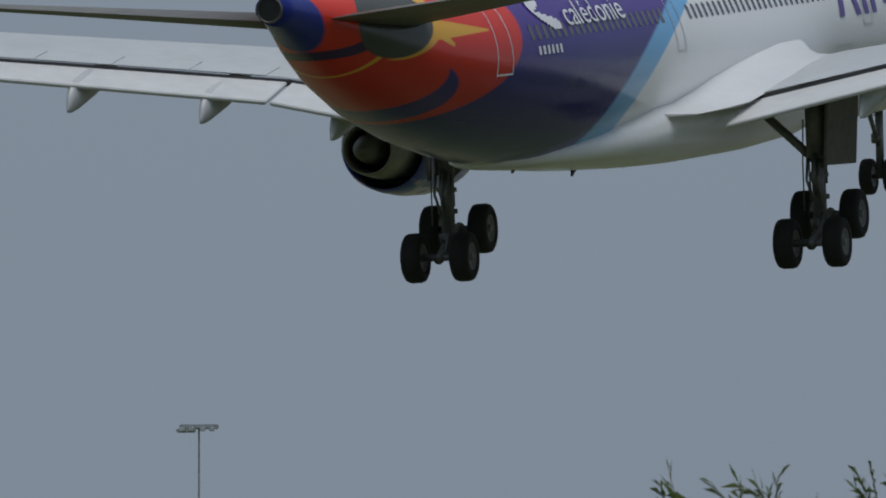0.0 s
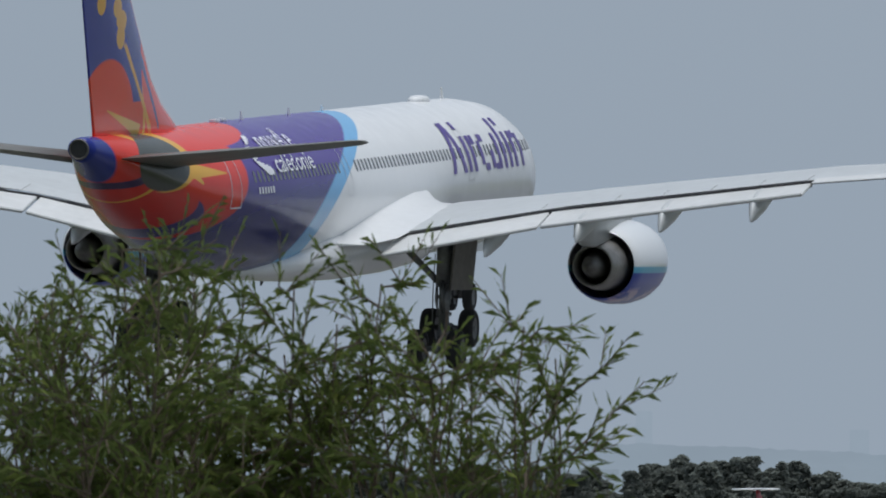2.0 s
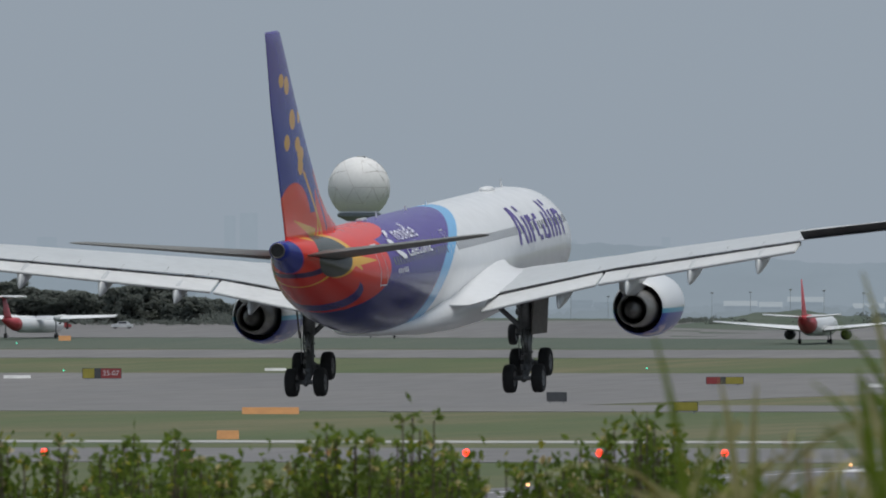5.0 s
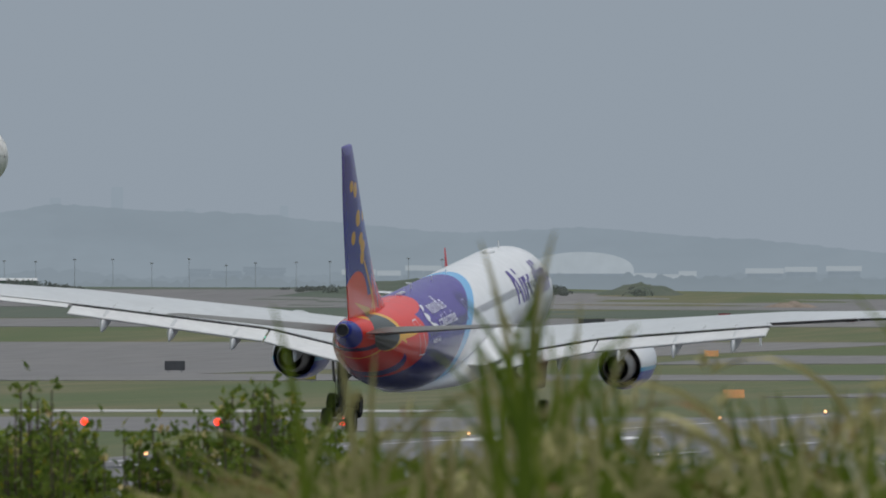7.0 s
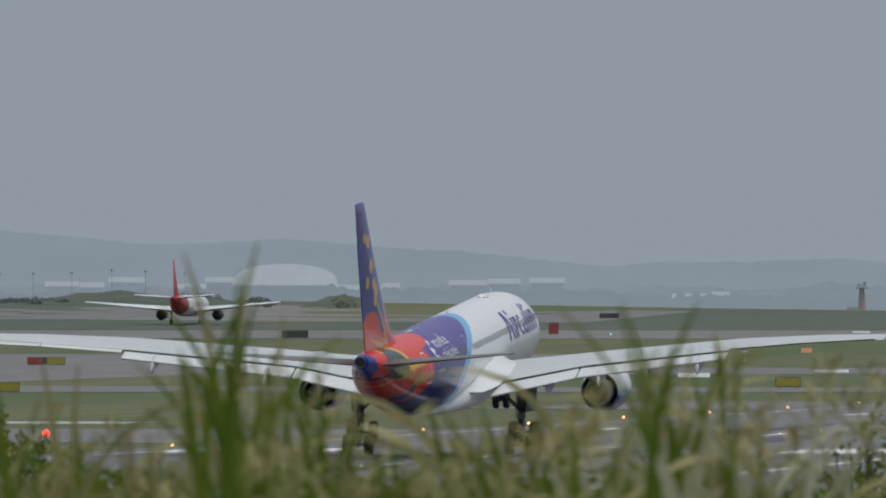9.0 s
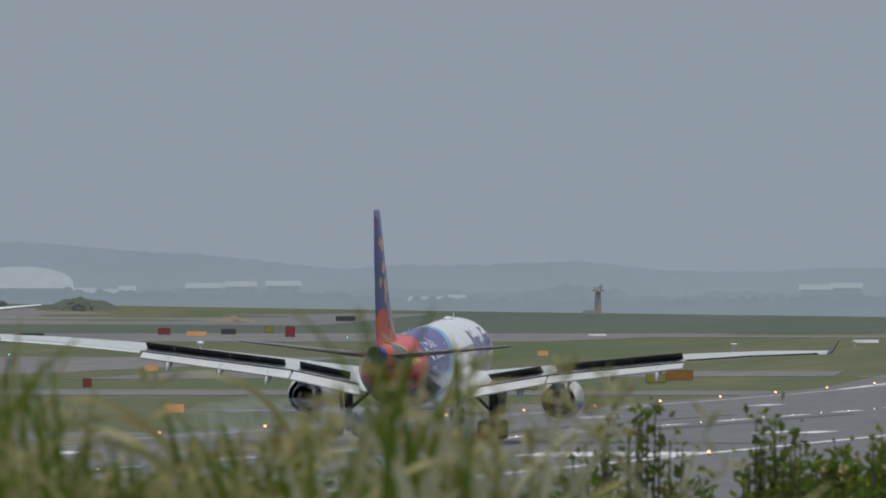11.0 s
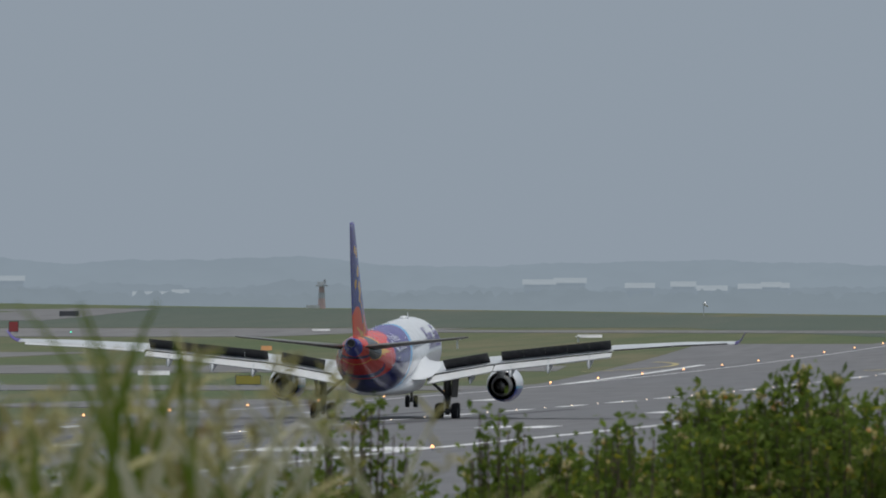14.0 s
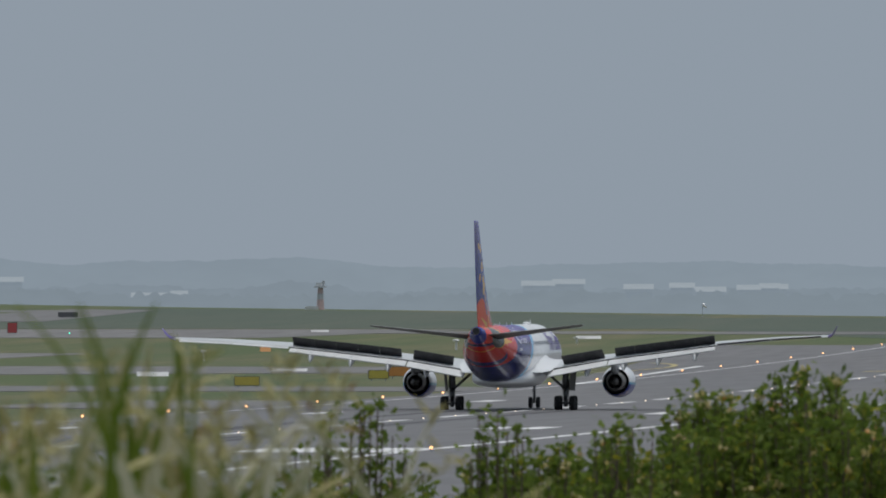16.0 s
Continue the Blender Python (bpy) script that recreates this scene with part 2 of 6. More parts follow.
def ground_mat(name, a, b, c, rough=0.95):
    n = Net(name)
    vec = n.coords()[0]
    f = n.ramp(n.noise(0.03, 6, vec, (1, 0.10, 1)), 0.38, 0.62)
    g = n.ramp(n.noise(0.22, 5, vec, (1, 0.06, 1)), 0.35, 0.65)
    h = n.ramp(n.noise(1.7, 4, vec), 0.3, 0.7)
    col = n.mix(n.math("MULTIPLY", g, 0.7), n.mix(f, a, b), c)
    col = n.mix(n.math("MULTIPLY", h, 0.35), col, [v * 0.6 for v in a])
    n.bump(h, 0.5, 0.05)
    return n.done(col, rough)


M_GRASS = ground_mat("airfield_grass", (0.076, 0.104, 0.036), (0.150, 0.132, 0.068), (0.064, 0.090, 0.034))
# far grass: haze is mixed into its green as a bluish grey
M_BANK = ground_mat("hazy_grass_bank", (0.074, 0.095, 0.070), (0.094, 0.106, 0.078), (0.064, 0.090, 0.065))


def asphalt(name, a, b, rough=0.55):
    n = Net(name)
    vec = n.coords()[0]
    f = n.ramp(n.noise(0.03, 6, vec, (1.0, 0.10, 1)), 0.3, 0.7)
    g = n.ramp(n.noise(0.11, 5, vec, (4.0, 0.25, 1)), 0.35, 0.75)
    col = n.mix(n.math("MULTIPLY", g, 0.5), n.mix(f, a, b), [v * 0.54 for v in a])
    n.bump(n.noise(9.0, 3, vec), 0.3, 0.01)
    return n.done(col, n.math("ADD", rough, n.math("MULTIPLY", f, 0.2)))


M_ASPHALT = asphalt("runway_asphalt", (0.128, 0.125, 0.128), (0.160, 0.156, 0.158), 0.6)
M_TAXI = asphalt("taxiway_asphalt", (0.140, 0.137, 0.138), (0.188, 0.182, 0.178), 0.75)
M_CONCRETE = asphalt("pale_concrete", (0.33, 0.33, 0.32), (0.42, 0.42, 0.40), 0.85)
M_PAINT = mat("runway_white_paint", (0.62, 0.62, 0.62), 0.8, var=0.35, fine=0.7, coarse=0.08)
M_YLINE = mat("taxi_yellow_paint", (0.42, 0.36, 0.18), 0.8, var=0.3, fine=0.7, coarse=0.1)
M_TYREMARK = mat("rubber_smear", (0.055, 0.055, 0.058), 0.75, var=0.3, fine=0.5, coarse=0.05)


# ---- helpers for building ----
def part(name, bm, material, parent=None, label=""):
    me = bpy.data.meshes.new(name)
    if isinstance(bm, tuple):
        me.from_pydata(bm[0], [], bm[1])
    else:
        bm.to_mesh(me)
        bm.free()
    me.materials.append(material)
    ob = new(name, me)
    ob.parent = parent
    if label:
        ob["label"] = label
    return ob


def smooth(ob, on=True):
    ob.data.polygons.foreach_set("use_smooth", [on] * len(ob.data.polygons))
    return ob


def empty(name, m=None):
    ob = new(name)
    if m is not None:
        ob.matrix_basis = m
    return ob


def box(bm, c, s, bev=0.0, m=None):
    g = bmesh.ops.create_cube(bm, size=1.0)["verts"]
    for v in g:
        v.co = Vector((v.co.x * s[0], v.co.y * s[1], v.co.z * s[2]))
    if bev:
        ed = list({e for v in g for e in v.link_edges})
        r = bmesh.ops.bevel(bm, geom=ed, offset=bev, segments=2, affect="EDGES")
        g = list({v for f in r["faces"] for v in f.verts} | {v for v in g if v.is_valid})
    for v in g:
        if m is not None:
            v.co = m @ v.co
        v.co += Vector(c)
    return bm


def one_box(c, s, bev=0.0):
    return box(bmesh.new(), c, s, bev)


def loft(bm, rings, caps=True):
    """Skin rings of points, each ring as long as the others."""
    rows = [[bm.verts.new(p) for p in r] for r in rings]
    k = len(rows[0])
    for a, b in zip(rows, rows[1:]):
        for i in range(k):
            bm.faces.new((a[i], a[(i + 1) % k], b[(i + 1) % k], b[i]))
    if caps:
        bm.faces.new(list(reversed(rows[0])))
        bm.faces.new(rows[-1])
    bmesh.ops.recalc_face_normals(bm, faces=bm.faces)
    return bm


def crease(bm, deg):
    """Keeps the edges sharper than an angle crisp under smooth shading."""
    bm.normal_update()
    for e in bm.edges:
        if len(e.link_faces) == 2 and e.calc_face_angle(0.0) > radians(deg):
            e.smooth = False
    return bm


def tube(bm, pts, radii, seg=10, caps=True):
    pts = [Vector(p) for p in pts]
    if isinstance(radii, (int, float)):
        radii = [radii] * len(pts)
    rings = []
    for i, p in enumerate(pts):
        d = (pts[min(i + 1, len(pts) - 1)] - pts[max(i - 1, 0)]).normalized()
        a = d.orthogonal().normalized() if i == 0 else (a - d * a.dot(d)).normalized()
        b = d.cross(a)
        rings.append([p + (a * math.cos(2 * math.pi * k / seg) + b * math.sin(2 * math.pi * k / seg)) * radii[i] for k in range(seg)])
    return loft(bm, rings, caps)


def turned(bm, axis_pts, seg=40, cx=0.0, cz=0.0, caps=False):
    """A body of revolution about the y axis: pairs of y and radius."""
    rings = [[(cx + r * math.cos(2 * math.pi * k / seg), y, cz + r * math.sin(2 * math.pi * k / seg)) for k in range(seg)] for y, r in axis_pts]
    return loft(bm, rings, caps)


def wheel_mesh(r, w):
    """A tyre with a recessed hub; the hub's end faces have more than four corners."""
    prof = [(-w * 0.30, r * 0.42), (-w * 0.46, r * 0.55), (-w / 2, r * 0.70), (-w / 2, r * 0.86), (-w * 0.42, r * 0.955), (-w * 0.24, r)]
    prof += [(-x, rr) for x, rr in reversed(prof)]
    seg = 28
    rings = [[(x, rr * math.cos(2 * math.pi * k / seg), rr * math.sin(2 * math.pi * k / seg)) for k in range(seg)] for x, rr in prof]
    return loft(bmesh.new(), rings, True)


def wheel(r, w, parent, label=""):
    ob = part("wheel", wheel_mesh(r, w), M_RUBBER, parent, label)
    ob.data.materials.append(M_HUB)
    for f in ob.data.polygons:
        f.material_index = int(len(f.vertices) > 4 or max((Vector(ob.data.vertices[i].co.yz)).length for i in f.vertices) < r * 0.6)
        f.use_smooth = len(f.vertices) == 4
    return ob


# ---- ground ----
def rise(y, x=-270.0):
    """The airfield climbs gently to a crest three kilometres off, higher to the west."""
    u = max(0.0, min(y, 3010.0) - 1450.0)
    z = 3.955e-6 * u * u
    if y > 3010:
        z -= min(5.0, (y - 3010) * 0.03)
    k = min(1.0, max(0.0, (y - 2650.0) / 350.0))
    return z + k * float(np.interp(x, [-450, -380, -300, -188, -60], [1.9, 0.4, -0.6, -2.1, -2.6]))


def ground_z(x, y):
    d = math.hypot(x, y)
    s = min(1.0, max(0.0, (d - 50.0) / 75.0))
    return 8.15 * (1 - s * s * (3 - 2 * s)) + rise(y, x)


def sheet(name, xs, ys, zfun, material, label, cat):
    verts = [(x, y, zfun(x, y)) for y in ys for x in xs]
    n = len(xs)
    faces = [(j * n + i, j * n + i + 1, (j + 1) * n + i + 1, (j + 1) * n + i) for j in range(len(ys) - 1) for i in range(n - 1)]
    return tagged(smooth(part(name, (verts, faces), material)), label, cat, kind="structure")


near = list(range(-132, 133, 6))
XS = [-4800, -3000, -1800, -1100, -700, -550, -420, -330, -250, -180] + near + [180, 250, 400, 700, 1100, 1800, 3000, 4800]
YS = [-4800, -2500, -1000, -400, -200] + near + [170, 240, 400, 700, 1000, 1300] + list(range(1450, 3011, 60)) + [3012, 3060, 3120, 3180, 3400, 4000, 4900]
sheet("ground", XS, YS, ground_z, M_GRASS, "flat green airfield grass with worn yellow patches", "ground")


def strip(name, corners, lift, material, label, cat, steps=24):
    """A flat strip laid on the ground: four corners in order, its sides split along the first and third edge."""
    a, b, c, d = [Vector(p) for p in corners]
    across = max(1, math.ceil(max(abs(d.y - a.y), abs(c.y - b.y)) / 45.0))
    verts, faces = [], []
    n = across + 1
    for i in range(steps + 1):
        u = i / steps
        lo, hi = a.lerp(b, u), d.lerp(c, u)
        for k in range(n):
            q = lo.lerp(hi, k / across)
            verts.append((q.x, q.y, rise(q.y, q.x) + lift))
    for i in range(steps):
        for k in range(across):
            faces.append((i * n + k, (i + 1) * n + k, (i + 1) * n + k + 1, i * n + k + 1))
    # a thin side all round, so that it has depth
    rim = [i * n for i in range(steps + 1)] + [steps * n + k for k in range(1, n)] + [i * n + across for i in range(steps - 1, -1, -1)] + [k for k in range(across - 1, 0, -1)]
    base = len(verts)
    verts += [(verts[k][0], verts[k][1], verts[k][2] - lift - 0.05) for k in rim]
    m = len(rim)
    faces += [(rim[k], base + k, base + (k + 1) % m, rim[(k + 1) % m]) for k in range(m)]
    me = part(name, (verts, faces), material)
    bm = bmesh.new()
    bm.from_mesh(me.data)
    bmesh.ops.recalc_face_normals(bm, faces=bm.faces)
    bm.to_mesh(me.data)
    bm.free()
    return tagged(me, label, cat, kind="structure") if cat else me


RC = -124.5    # runway centre line
strip("runway", ((RC - 31, 500), (RC - 31, 2425), (RC + 31, 2425), (RC + 31, 500)), 0.03, M_ASPHALT, "grey asphalt runway with dark tyre marks", "runway", 40)
strip("runway_shoulder", ((RC + 30.9, 500), (RC + 30.9, 2300), (RC + 62, 2300), (RC + 78, 500)), 0.028, M_ASPHALT, "grey asphalt shoulder beside the runway", "shoulder", 40)
strip("taxiway", ((RC - 31, 1800), (RC - 58, 2400), (RC - 30, 2400), (RC - 30.9, 1800)), 0.035, M_ASPHALT, "grey asphalt turn-off beside the runway", "taxiway")
strip("taxiway", ((-700, 1090), (RC - 31.2, 1090), (RC - 31.2, 1215), (-700, 1215)), 0.04, M_TAXI, "wet grey asphalt taxiway at the holding point", "taxiway")
strip("road", ((-700, 1280), (-190, 1268), (-190, 1292), (-700, 1315)), 0.05, M_CONCRETE, "narrow pale concrete service road", "road")
strip("taxiway", ((-1100, 1700), (-300, 1700), (-262, 2270), (-1100, 2300)), 0.05, M_TAXI, "wide grey asphalt taxiway", "taxiway")
strip("taxiway", ((-262, 1930), (RC - 45, 1985), (RC - 50, 2060), (-262, 2070)), 0.06, M_TAXI, "grey taxiway link between grass islands", "taxiway")
strip("taxiway", ((-300, 1690), (RC - 31, 1700), (RC - 31, 1762), (-300, 1790)), 0.06, M_TAXI, "grey taxiway link between grass islands", "taxiway")
strip("taxiway", ((-185, 1460), (RC - 31.1, 1440), (RC - 31.1, 1560), (-176, 1566)), 0.06, M_TAXI, "grey paved shoulder wedge", "taxiway")
strip("taxiway", ((-1400, 2535), (-262, 2510), (-240, 2640), (-1400, 2650)), 0.06, M_TAXI, "far grey taxiway", "taxiway")
strip("taxiway", ((-1400, 2800), (-330, 2770), (-330, 2960), (-1400, 2985)), 0.06, M_TAXI, "far grey apron before dark trees", "apron")
strip("taxiway", ((-330, 2592), (RC - 30, 2562), (RC - 30, 2600), (-330, 2628)), 0.07, M_TAXI, "far pale grey taxiway", "taxiway")

strip("grass_bank", ((-1500, 2990), (900, 2990), (900, 2655), (-1500, 2655)), 0.02, M_BANK, "green grass bank on the far side of the airfield, tinted with haze", "bank", 60)

strip("grass_bank", ((-205, 2654.8), (900, 2654.8), (900, 2470), (-150, 2470)), 0.025, M_BANK, "haze-tinted green grass beyond the runway end", "bank", 40)

# painted lines
M = M_PAINT
for x, w in ((RC + 27.0, 0.45), (RC - 27.0, 0.14)):
    strip("edge_line", ((x - w, 500), (x - w, 2405), (x + w, 2405), (x + w, 500)), 0.05, M, "worn white runway edge line", "line", 40)
y = 560
while y < 2380:
    strip("centre_line_dash", ((RC - 0.45, y), (RC - 0.45, y + 30), (RC + 0.45, y + 30), (RC + 0.45, y)), 0.05, M, "white runway centre line dash", "line", 4)
    y += 60
for side in (-1, 1):
    x = RC + side * 21
    strip("aiming_mark", ((x - 5.5, 1020), (x - 5.5, 1050), (x + 5.5, 1050), (x + 5.5, 1020)), 0.05, M, "broad white aiming point block", "marking", 6)
    for yy, k in ((880, 3), (1223, 2), (1391, 1), (1560, 1)):
        for j in range(k):
            x = RC + side * (15.5 + 3.2 * j)
            strip("touchdown_bar", ((x - 1.0, yy - 11), (x - 1.0, yy + 11), (x + 1.0, yy + 11), (x + 1.0, yy - 11)), 0.05, M, "white touchdown zone bar", "marking", 4)
strip("guide_line", ((-152, 1786), (-158, 2075), (-157, 2075), (-151, 1786)), 0.08, M_PAINT, "pale runway side stripe", "line", 8)


def arc_line(cx, cy, r, a0, a1, sy):
    bm = bmesh.new()
    k = 20
    prev = None
    for i in range(k + 1):
        a = radians(a0 + (a1 - a0) * i / k)
        pts = []
        for rr in (r - 0.35, r + 0.35):
            yy = cy + rr * sy * math.sin(a)
            pts.append(bm.verts.new((cx + rr * math.cos(a), yy, rise(yy) + 0.10)))
        if prev:
            bm.faces.new((prev[0], prev[1], pts[1], pts[0]))
        prev = pts
    bmesh.ops.recalc_face_normals(bm, faces=bm.faces)
    tagged(part("turn_line", bm, M_YLINE), "faded yellow curved taxi line", "line", kind="structure")


arc_line(-170, 2040, 10, -60, 75, 8.0)
arc_line(-134, 2090, 12, -70, 80, 9.0)

# dark tyre smears in the touchdown zone
rnd = random.Random(4)
for i in range(14):
    x = RC + rnd.choice((-6, -4.6, 4.6, 6, 0)) + rnd.uniform(-1.5, 1.5)
    y0 = rnd.uniform(900, 1250)
    ln = rnd.uniform(60, 240)
    w = rnd.uniform(0.3, 0.7)
    strip("tyre_smear", ((x - w, y0), (x - w, y0 + ln), (x + w, y0 + ln), (x + w, y0)), 0.036 + 0.0006 * i, M_TYREMARK, "black rubber smear on the runway", "marking", 4)

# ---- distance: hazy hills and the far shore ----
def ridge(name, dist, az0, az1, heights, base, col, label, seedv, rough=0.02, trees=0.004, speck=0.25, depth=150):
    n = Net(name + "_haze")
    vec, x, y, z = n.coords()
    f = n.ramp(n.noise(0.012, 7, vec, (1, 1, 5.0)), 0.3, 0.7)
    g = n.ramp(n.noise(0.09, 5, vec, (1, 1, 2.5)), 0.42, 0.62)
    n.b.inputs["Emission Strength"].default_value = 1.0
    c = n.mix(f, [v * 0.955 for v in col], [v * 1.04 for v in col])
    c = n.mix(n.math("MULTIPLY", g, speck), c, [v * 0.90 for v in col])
    # haze painted into the glow, thicker low over the water
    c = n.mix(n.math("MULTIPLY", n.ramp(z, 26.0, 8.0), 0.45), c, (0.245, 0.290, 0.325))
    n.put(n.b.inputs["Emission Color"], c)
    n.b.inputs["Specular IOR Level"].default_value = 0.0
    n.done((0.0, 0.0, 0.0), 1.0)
    verts, faces = [], []
    k = 1900
    for i in range(k + 1):
        az = az0 + (az1 - az0) * i / k
        el = float(np.interp(az, [h[0] for h in heights], [h[1] for h in heights]))
        el += rough * (noise.noise(Vector((az * 3.0, seedv, 0))) * 0.7 + noise.noise(Vector((az * 14.0, seedv, 5))) * 0.3)
        el += trees * (noise.noise(Vector((az * 34.0, seedv, 9))) + 0.7 * noise.noise(Vector((az * 95.0, seedv, 2))))
        s, c2 = math.sin(radians(az)), math.cos(radians(az))
        top = 9.79 + dist * math.tan(radians(el))
        verts += [(s * dist, c2 * dist, base), (s * dist, c2 * dist, top), (s * (dist + depth), c2 * (dist + depth), base)]
    for i in range(k):
        a = 3 * i
        faces += [(a, a + 3, a + 4, a + 1), (a + 1, a + 4, a + 5, a + 2)]
    return tagged(part(name, (verts, faces), n.m), label, "hill", kind="structure")


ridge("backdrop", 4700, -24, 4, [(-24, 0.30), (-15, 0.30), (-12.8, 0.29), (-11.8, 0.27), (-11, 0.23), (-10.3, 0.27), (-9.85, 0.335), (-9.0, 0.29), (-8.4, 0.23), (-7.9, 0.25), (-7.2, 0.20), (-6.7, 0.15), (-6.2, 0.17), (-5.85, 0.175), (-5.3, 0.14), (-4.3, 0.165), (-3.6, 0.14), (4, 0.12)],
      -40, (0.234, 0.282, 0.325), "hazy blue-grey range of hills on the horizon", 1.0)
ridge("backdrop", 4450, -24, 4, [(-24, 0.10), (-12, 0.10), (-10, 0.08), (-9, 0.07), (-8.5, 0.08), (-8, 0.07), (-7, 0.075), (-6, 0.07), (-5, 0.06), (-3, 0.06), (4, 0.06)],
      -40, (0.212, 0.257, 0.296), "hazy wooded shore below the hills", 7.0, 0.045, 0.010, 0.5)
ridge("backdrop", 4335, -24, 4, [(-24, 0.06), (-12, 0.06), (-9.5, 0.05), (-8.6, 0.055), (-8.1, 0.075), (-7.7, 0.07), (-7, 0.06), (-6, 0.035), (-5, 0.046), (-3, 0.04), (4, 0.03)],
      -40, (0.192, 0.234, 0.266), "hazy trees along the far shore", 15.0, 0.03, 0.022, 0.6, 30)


# ---- the airliner ----
# stations of the fuselage: y, middle height, half width, half height
STATIONS = [(32.05, 3.95, 0.06, 0.06), (31.8, 3.97, 0.55, 0.5), (31.2, 4.05, 1.02, 0.98), (30.2, 4.2, 1.52, 1.5), (28.8, 4.42, 2.02, 2.03), (27.0, 4.6, 2.42, 2.44),
            (25.0, 4.71, 2.68, 2.70), (22.5, 4.75, 2.80, 2.81), (20.0, 4.75, 2.82, 2.82), (-9.5, 4.75, 2.82, 2.82), (-13.0, 4.87, 2.78, 2.70), (-16.0, 5.04, 2.66, 2.52),
            (-19.0, 5.26, 2.45, 2.28), (-22.0, 5.57, 2.12, 1.96), (-25.0, 5.98, 1.68, 1.54), (-27.5, 6.42, 1.22, 1.10), (-29.4, 6.80, 0.82, 0.72), (-31.0, 7.08, 0.48, 0.44), (-31.5, 7.12, 0.42, 0.38)]
SY = [s[0] for s in reversed(STATIONS)]


def station(y):
    return [float(np.interp(y, SY, [s[k] for s in reversed(STATIONS)])) for k in (1, 2, 3)]


def skin(y, z, out=0.0):
    """The half width of the fuselage at a place of its side."""
    zc, rx, rz = station(y)
    return (rx + out) * math.sqrt(max(0.0, 1 - ((z - zc) / (rz + out)) ** 2))


def decal(name, cells, material, parent, out=0.012, label="", side=1):
    """Small patches that follow the skin: each a list of (y, z) corners."""
    verts, faces = [], []
    for cell in cells:
        k = len(verts)
        verts += [(side * skin(y, z, out), y, z) for y, z in cell]
        faces.append(tuple(range(k, k + len(cell))))
    return part(name, (verts, faces), material, parent, label)


def poly_cells(y0, z0, y1, z1, n=4, lean=0.0):
    """An upright bar split into cells, so that it bends with the skin."""
    out = []
    for i in range(n):
        a, b = z0 + (z1 - z0) * i / n, z0 + (z1 - z0) * (i + 1) / n
        la, lb = lean * i / n, lean * (i + 1) / n
        out.append([(y0 + la, a), (y1 + la, a), (y1 + lb, b), (y0 + lb, b)])
    return out


def airfoil(x, y_le, y_te, z, thick, twist=0.0, n=9):
    """A wing section: a closed ring of points in the plane of constant x."""
    c = y_le - y_te
    up, lo = [], []
    for i in range(n + 1):
        u = 0.5 * (1 - math.cos(math.pi * i / n))
        h = thick * c * (2.969 * math.sqrt(u) - 1.26 * u - 3.516 * u * u + 2.843 * u ** 3 - 1.036 * u ** 4) * 1.0
        camber = 0.01 * c * math.sin(math.pi * u)
        dz = -twist * (u - 0.3) * c
        up.append((x, y_le - u * c, z + camber + h + dz))
        lo.append((x, y_le - u * c, z + camber - h + dz))
    return up + list(reversed(lo[1:-1]))


def wing_z(x):
    return float(np.interp(abs(x), [2.0, 4.4, 10.1, 20.1, 26.0, 30.6], [3.05, 3.62, 4.62, 5.98, 6.55, 6.85]))


def wing_le(x):
    return 11.2 - 0.595 * (abs(x) - 2.0)


def wing_te(x):
    return float(np.interp(abs(x), [2.0, 9.4, 19.9, 30.6], [-1.9, -1.0, -6.0, -9.1]))


def top_z(x, u):
    """The height of the wing's upper side at a share of its chord."""
    x = abs(x)
    c = wing_le(x) - wing_te(x)
    th = float(np.interp(x, [2, 10, 20, 31], [0.054, 0.040, 0.034, 0.030]))
    h = th * c * (2.969 * math.sqrt(u) - 1.26 * u - 3.516 * u * u + 2.843 * u ** 3 - 1.036 * u ** 4)
    return wing_z(x) + 0.05 + 0.01 * c * math.sin(math.pi * u) + h - 0.02 * (u - 0.3) * c


def panel(p0, p1, p2, p3, thick):
    """A slab on four corners in order, with the thickness downward along its normal."""
    bm = bmesh.new()
    a = [Vector(p) for p in (p0, p1, p2, p3)]
    nrm = (a[1] - a[0]).cross(a[3] - a[0]).normalized()
    if nrm.z < 0:
        nrm = -nrm
    top = [bm.verts.new(p) for p in a]
    bot = [bm.verts.new(p - nrm * thick) for p in a]
    bm.faces.new(top)
    bm.faces.new(list(reversed(bot)))
    for i in range(4):
        bm.faces.new((top[i], bot[i], bot[(i + 1) % 4], top[(i + 1) % 4]))
    bmesh.ops.recalc_face_normals(bm, faces=bm.faces)
    bmesh.ops.bevel(bm, geom=bm.edges[:], offset=min(0.05, thick * 0.3), segments=1, affect="EDGES")
    return bm


SPOILERS = []
AILERONS = []
BOGIES = []
WINGS = []


def hinged(s, x0, x1, fore_dy, aft_dy, thick=0.03):
    """A panel on the wing's upper side and the frame of its hinge, its x axis along the hinge line."""
    ends = []
    for x, dy in ((x0, fore_dy), (x1, fore_dy), (x1, aft_dy), (x0, aft_dy)):
        c = wing_le(x) - wing_te(x)
        z = top_z(x, 1 - max(dy, 0.0) / c) + min(dy, 0.0) * 0.12
        ends.append(Vector((s * x, wing_te(x) + dy, z + 0.012)))
    if s < 0:
        ends = [ends[1], ends[0], ends[3], ends[2]]
    along = (ends[1] - ends[0]).normalized()
    up_ = along.cross(ends[3] - ends[0]).normalized()
    up_ = up_ if up_.z > 0 else -up_
    base = Matrix((along, up_.cross(along), up_)).transposed().to_4x4()
    base.translation = ends[0]
    inv = base.inverted()
    return panel(*[inv @ p for p in ends], thick), base


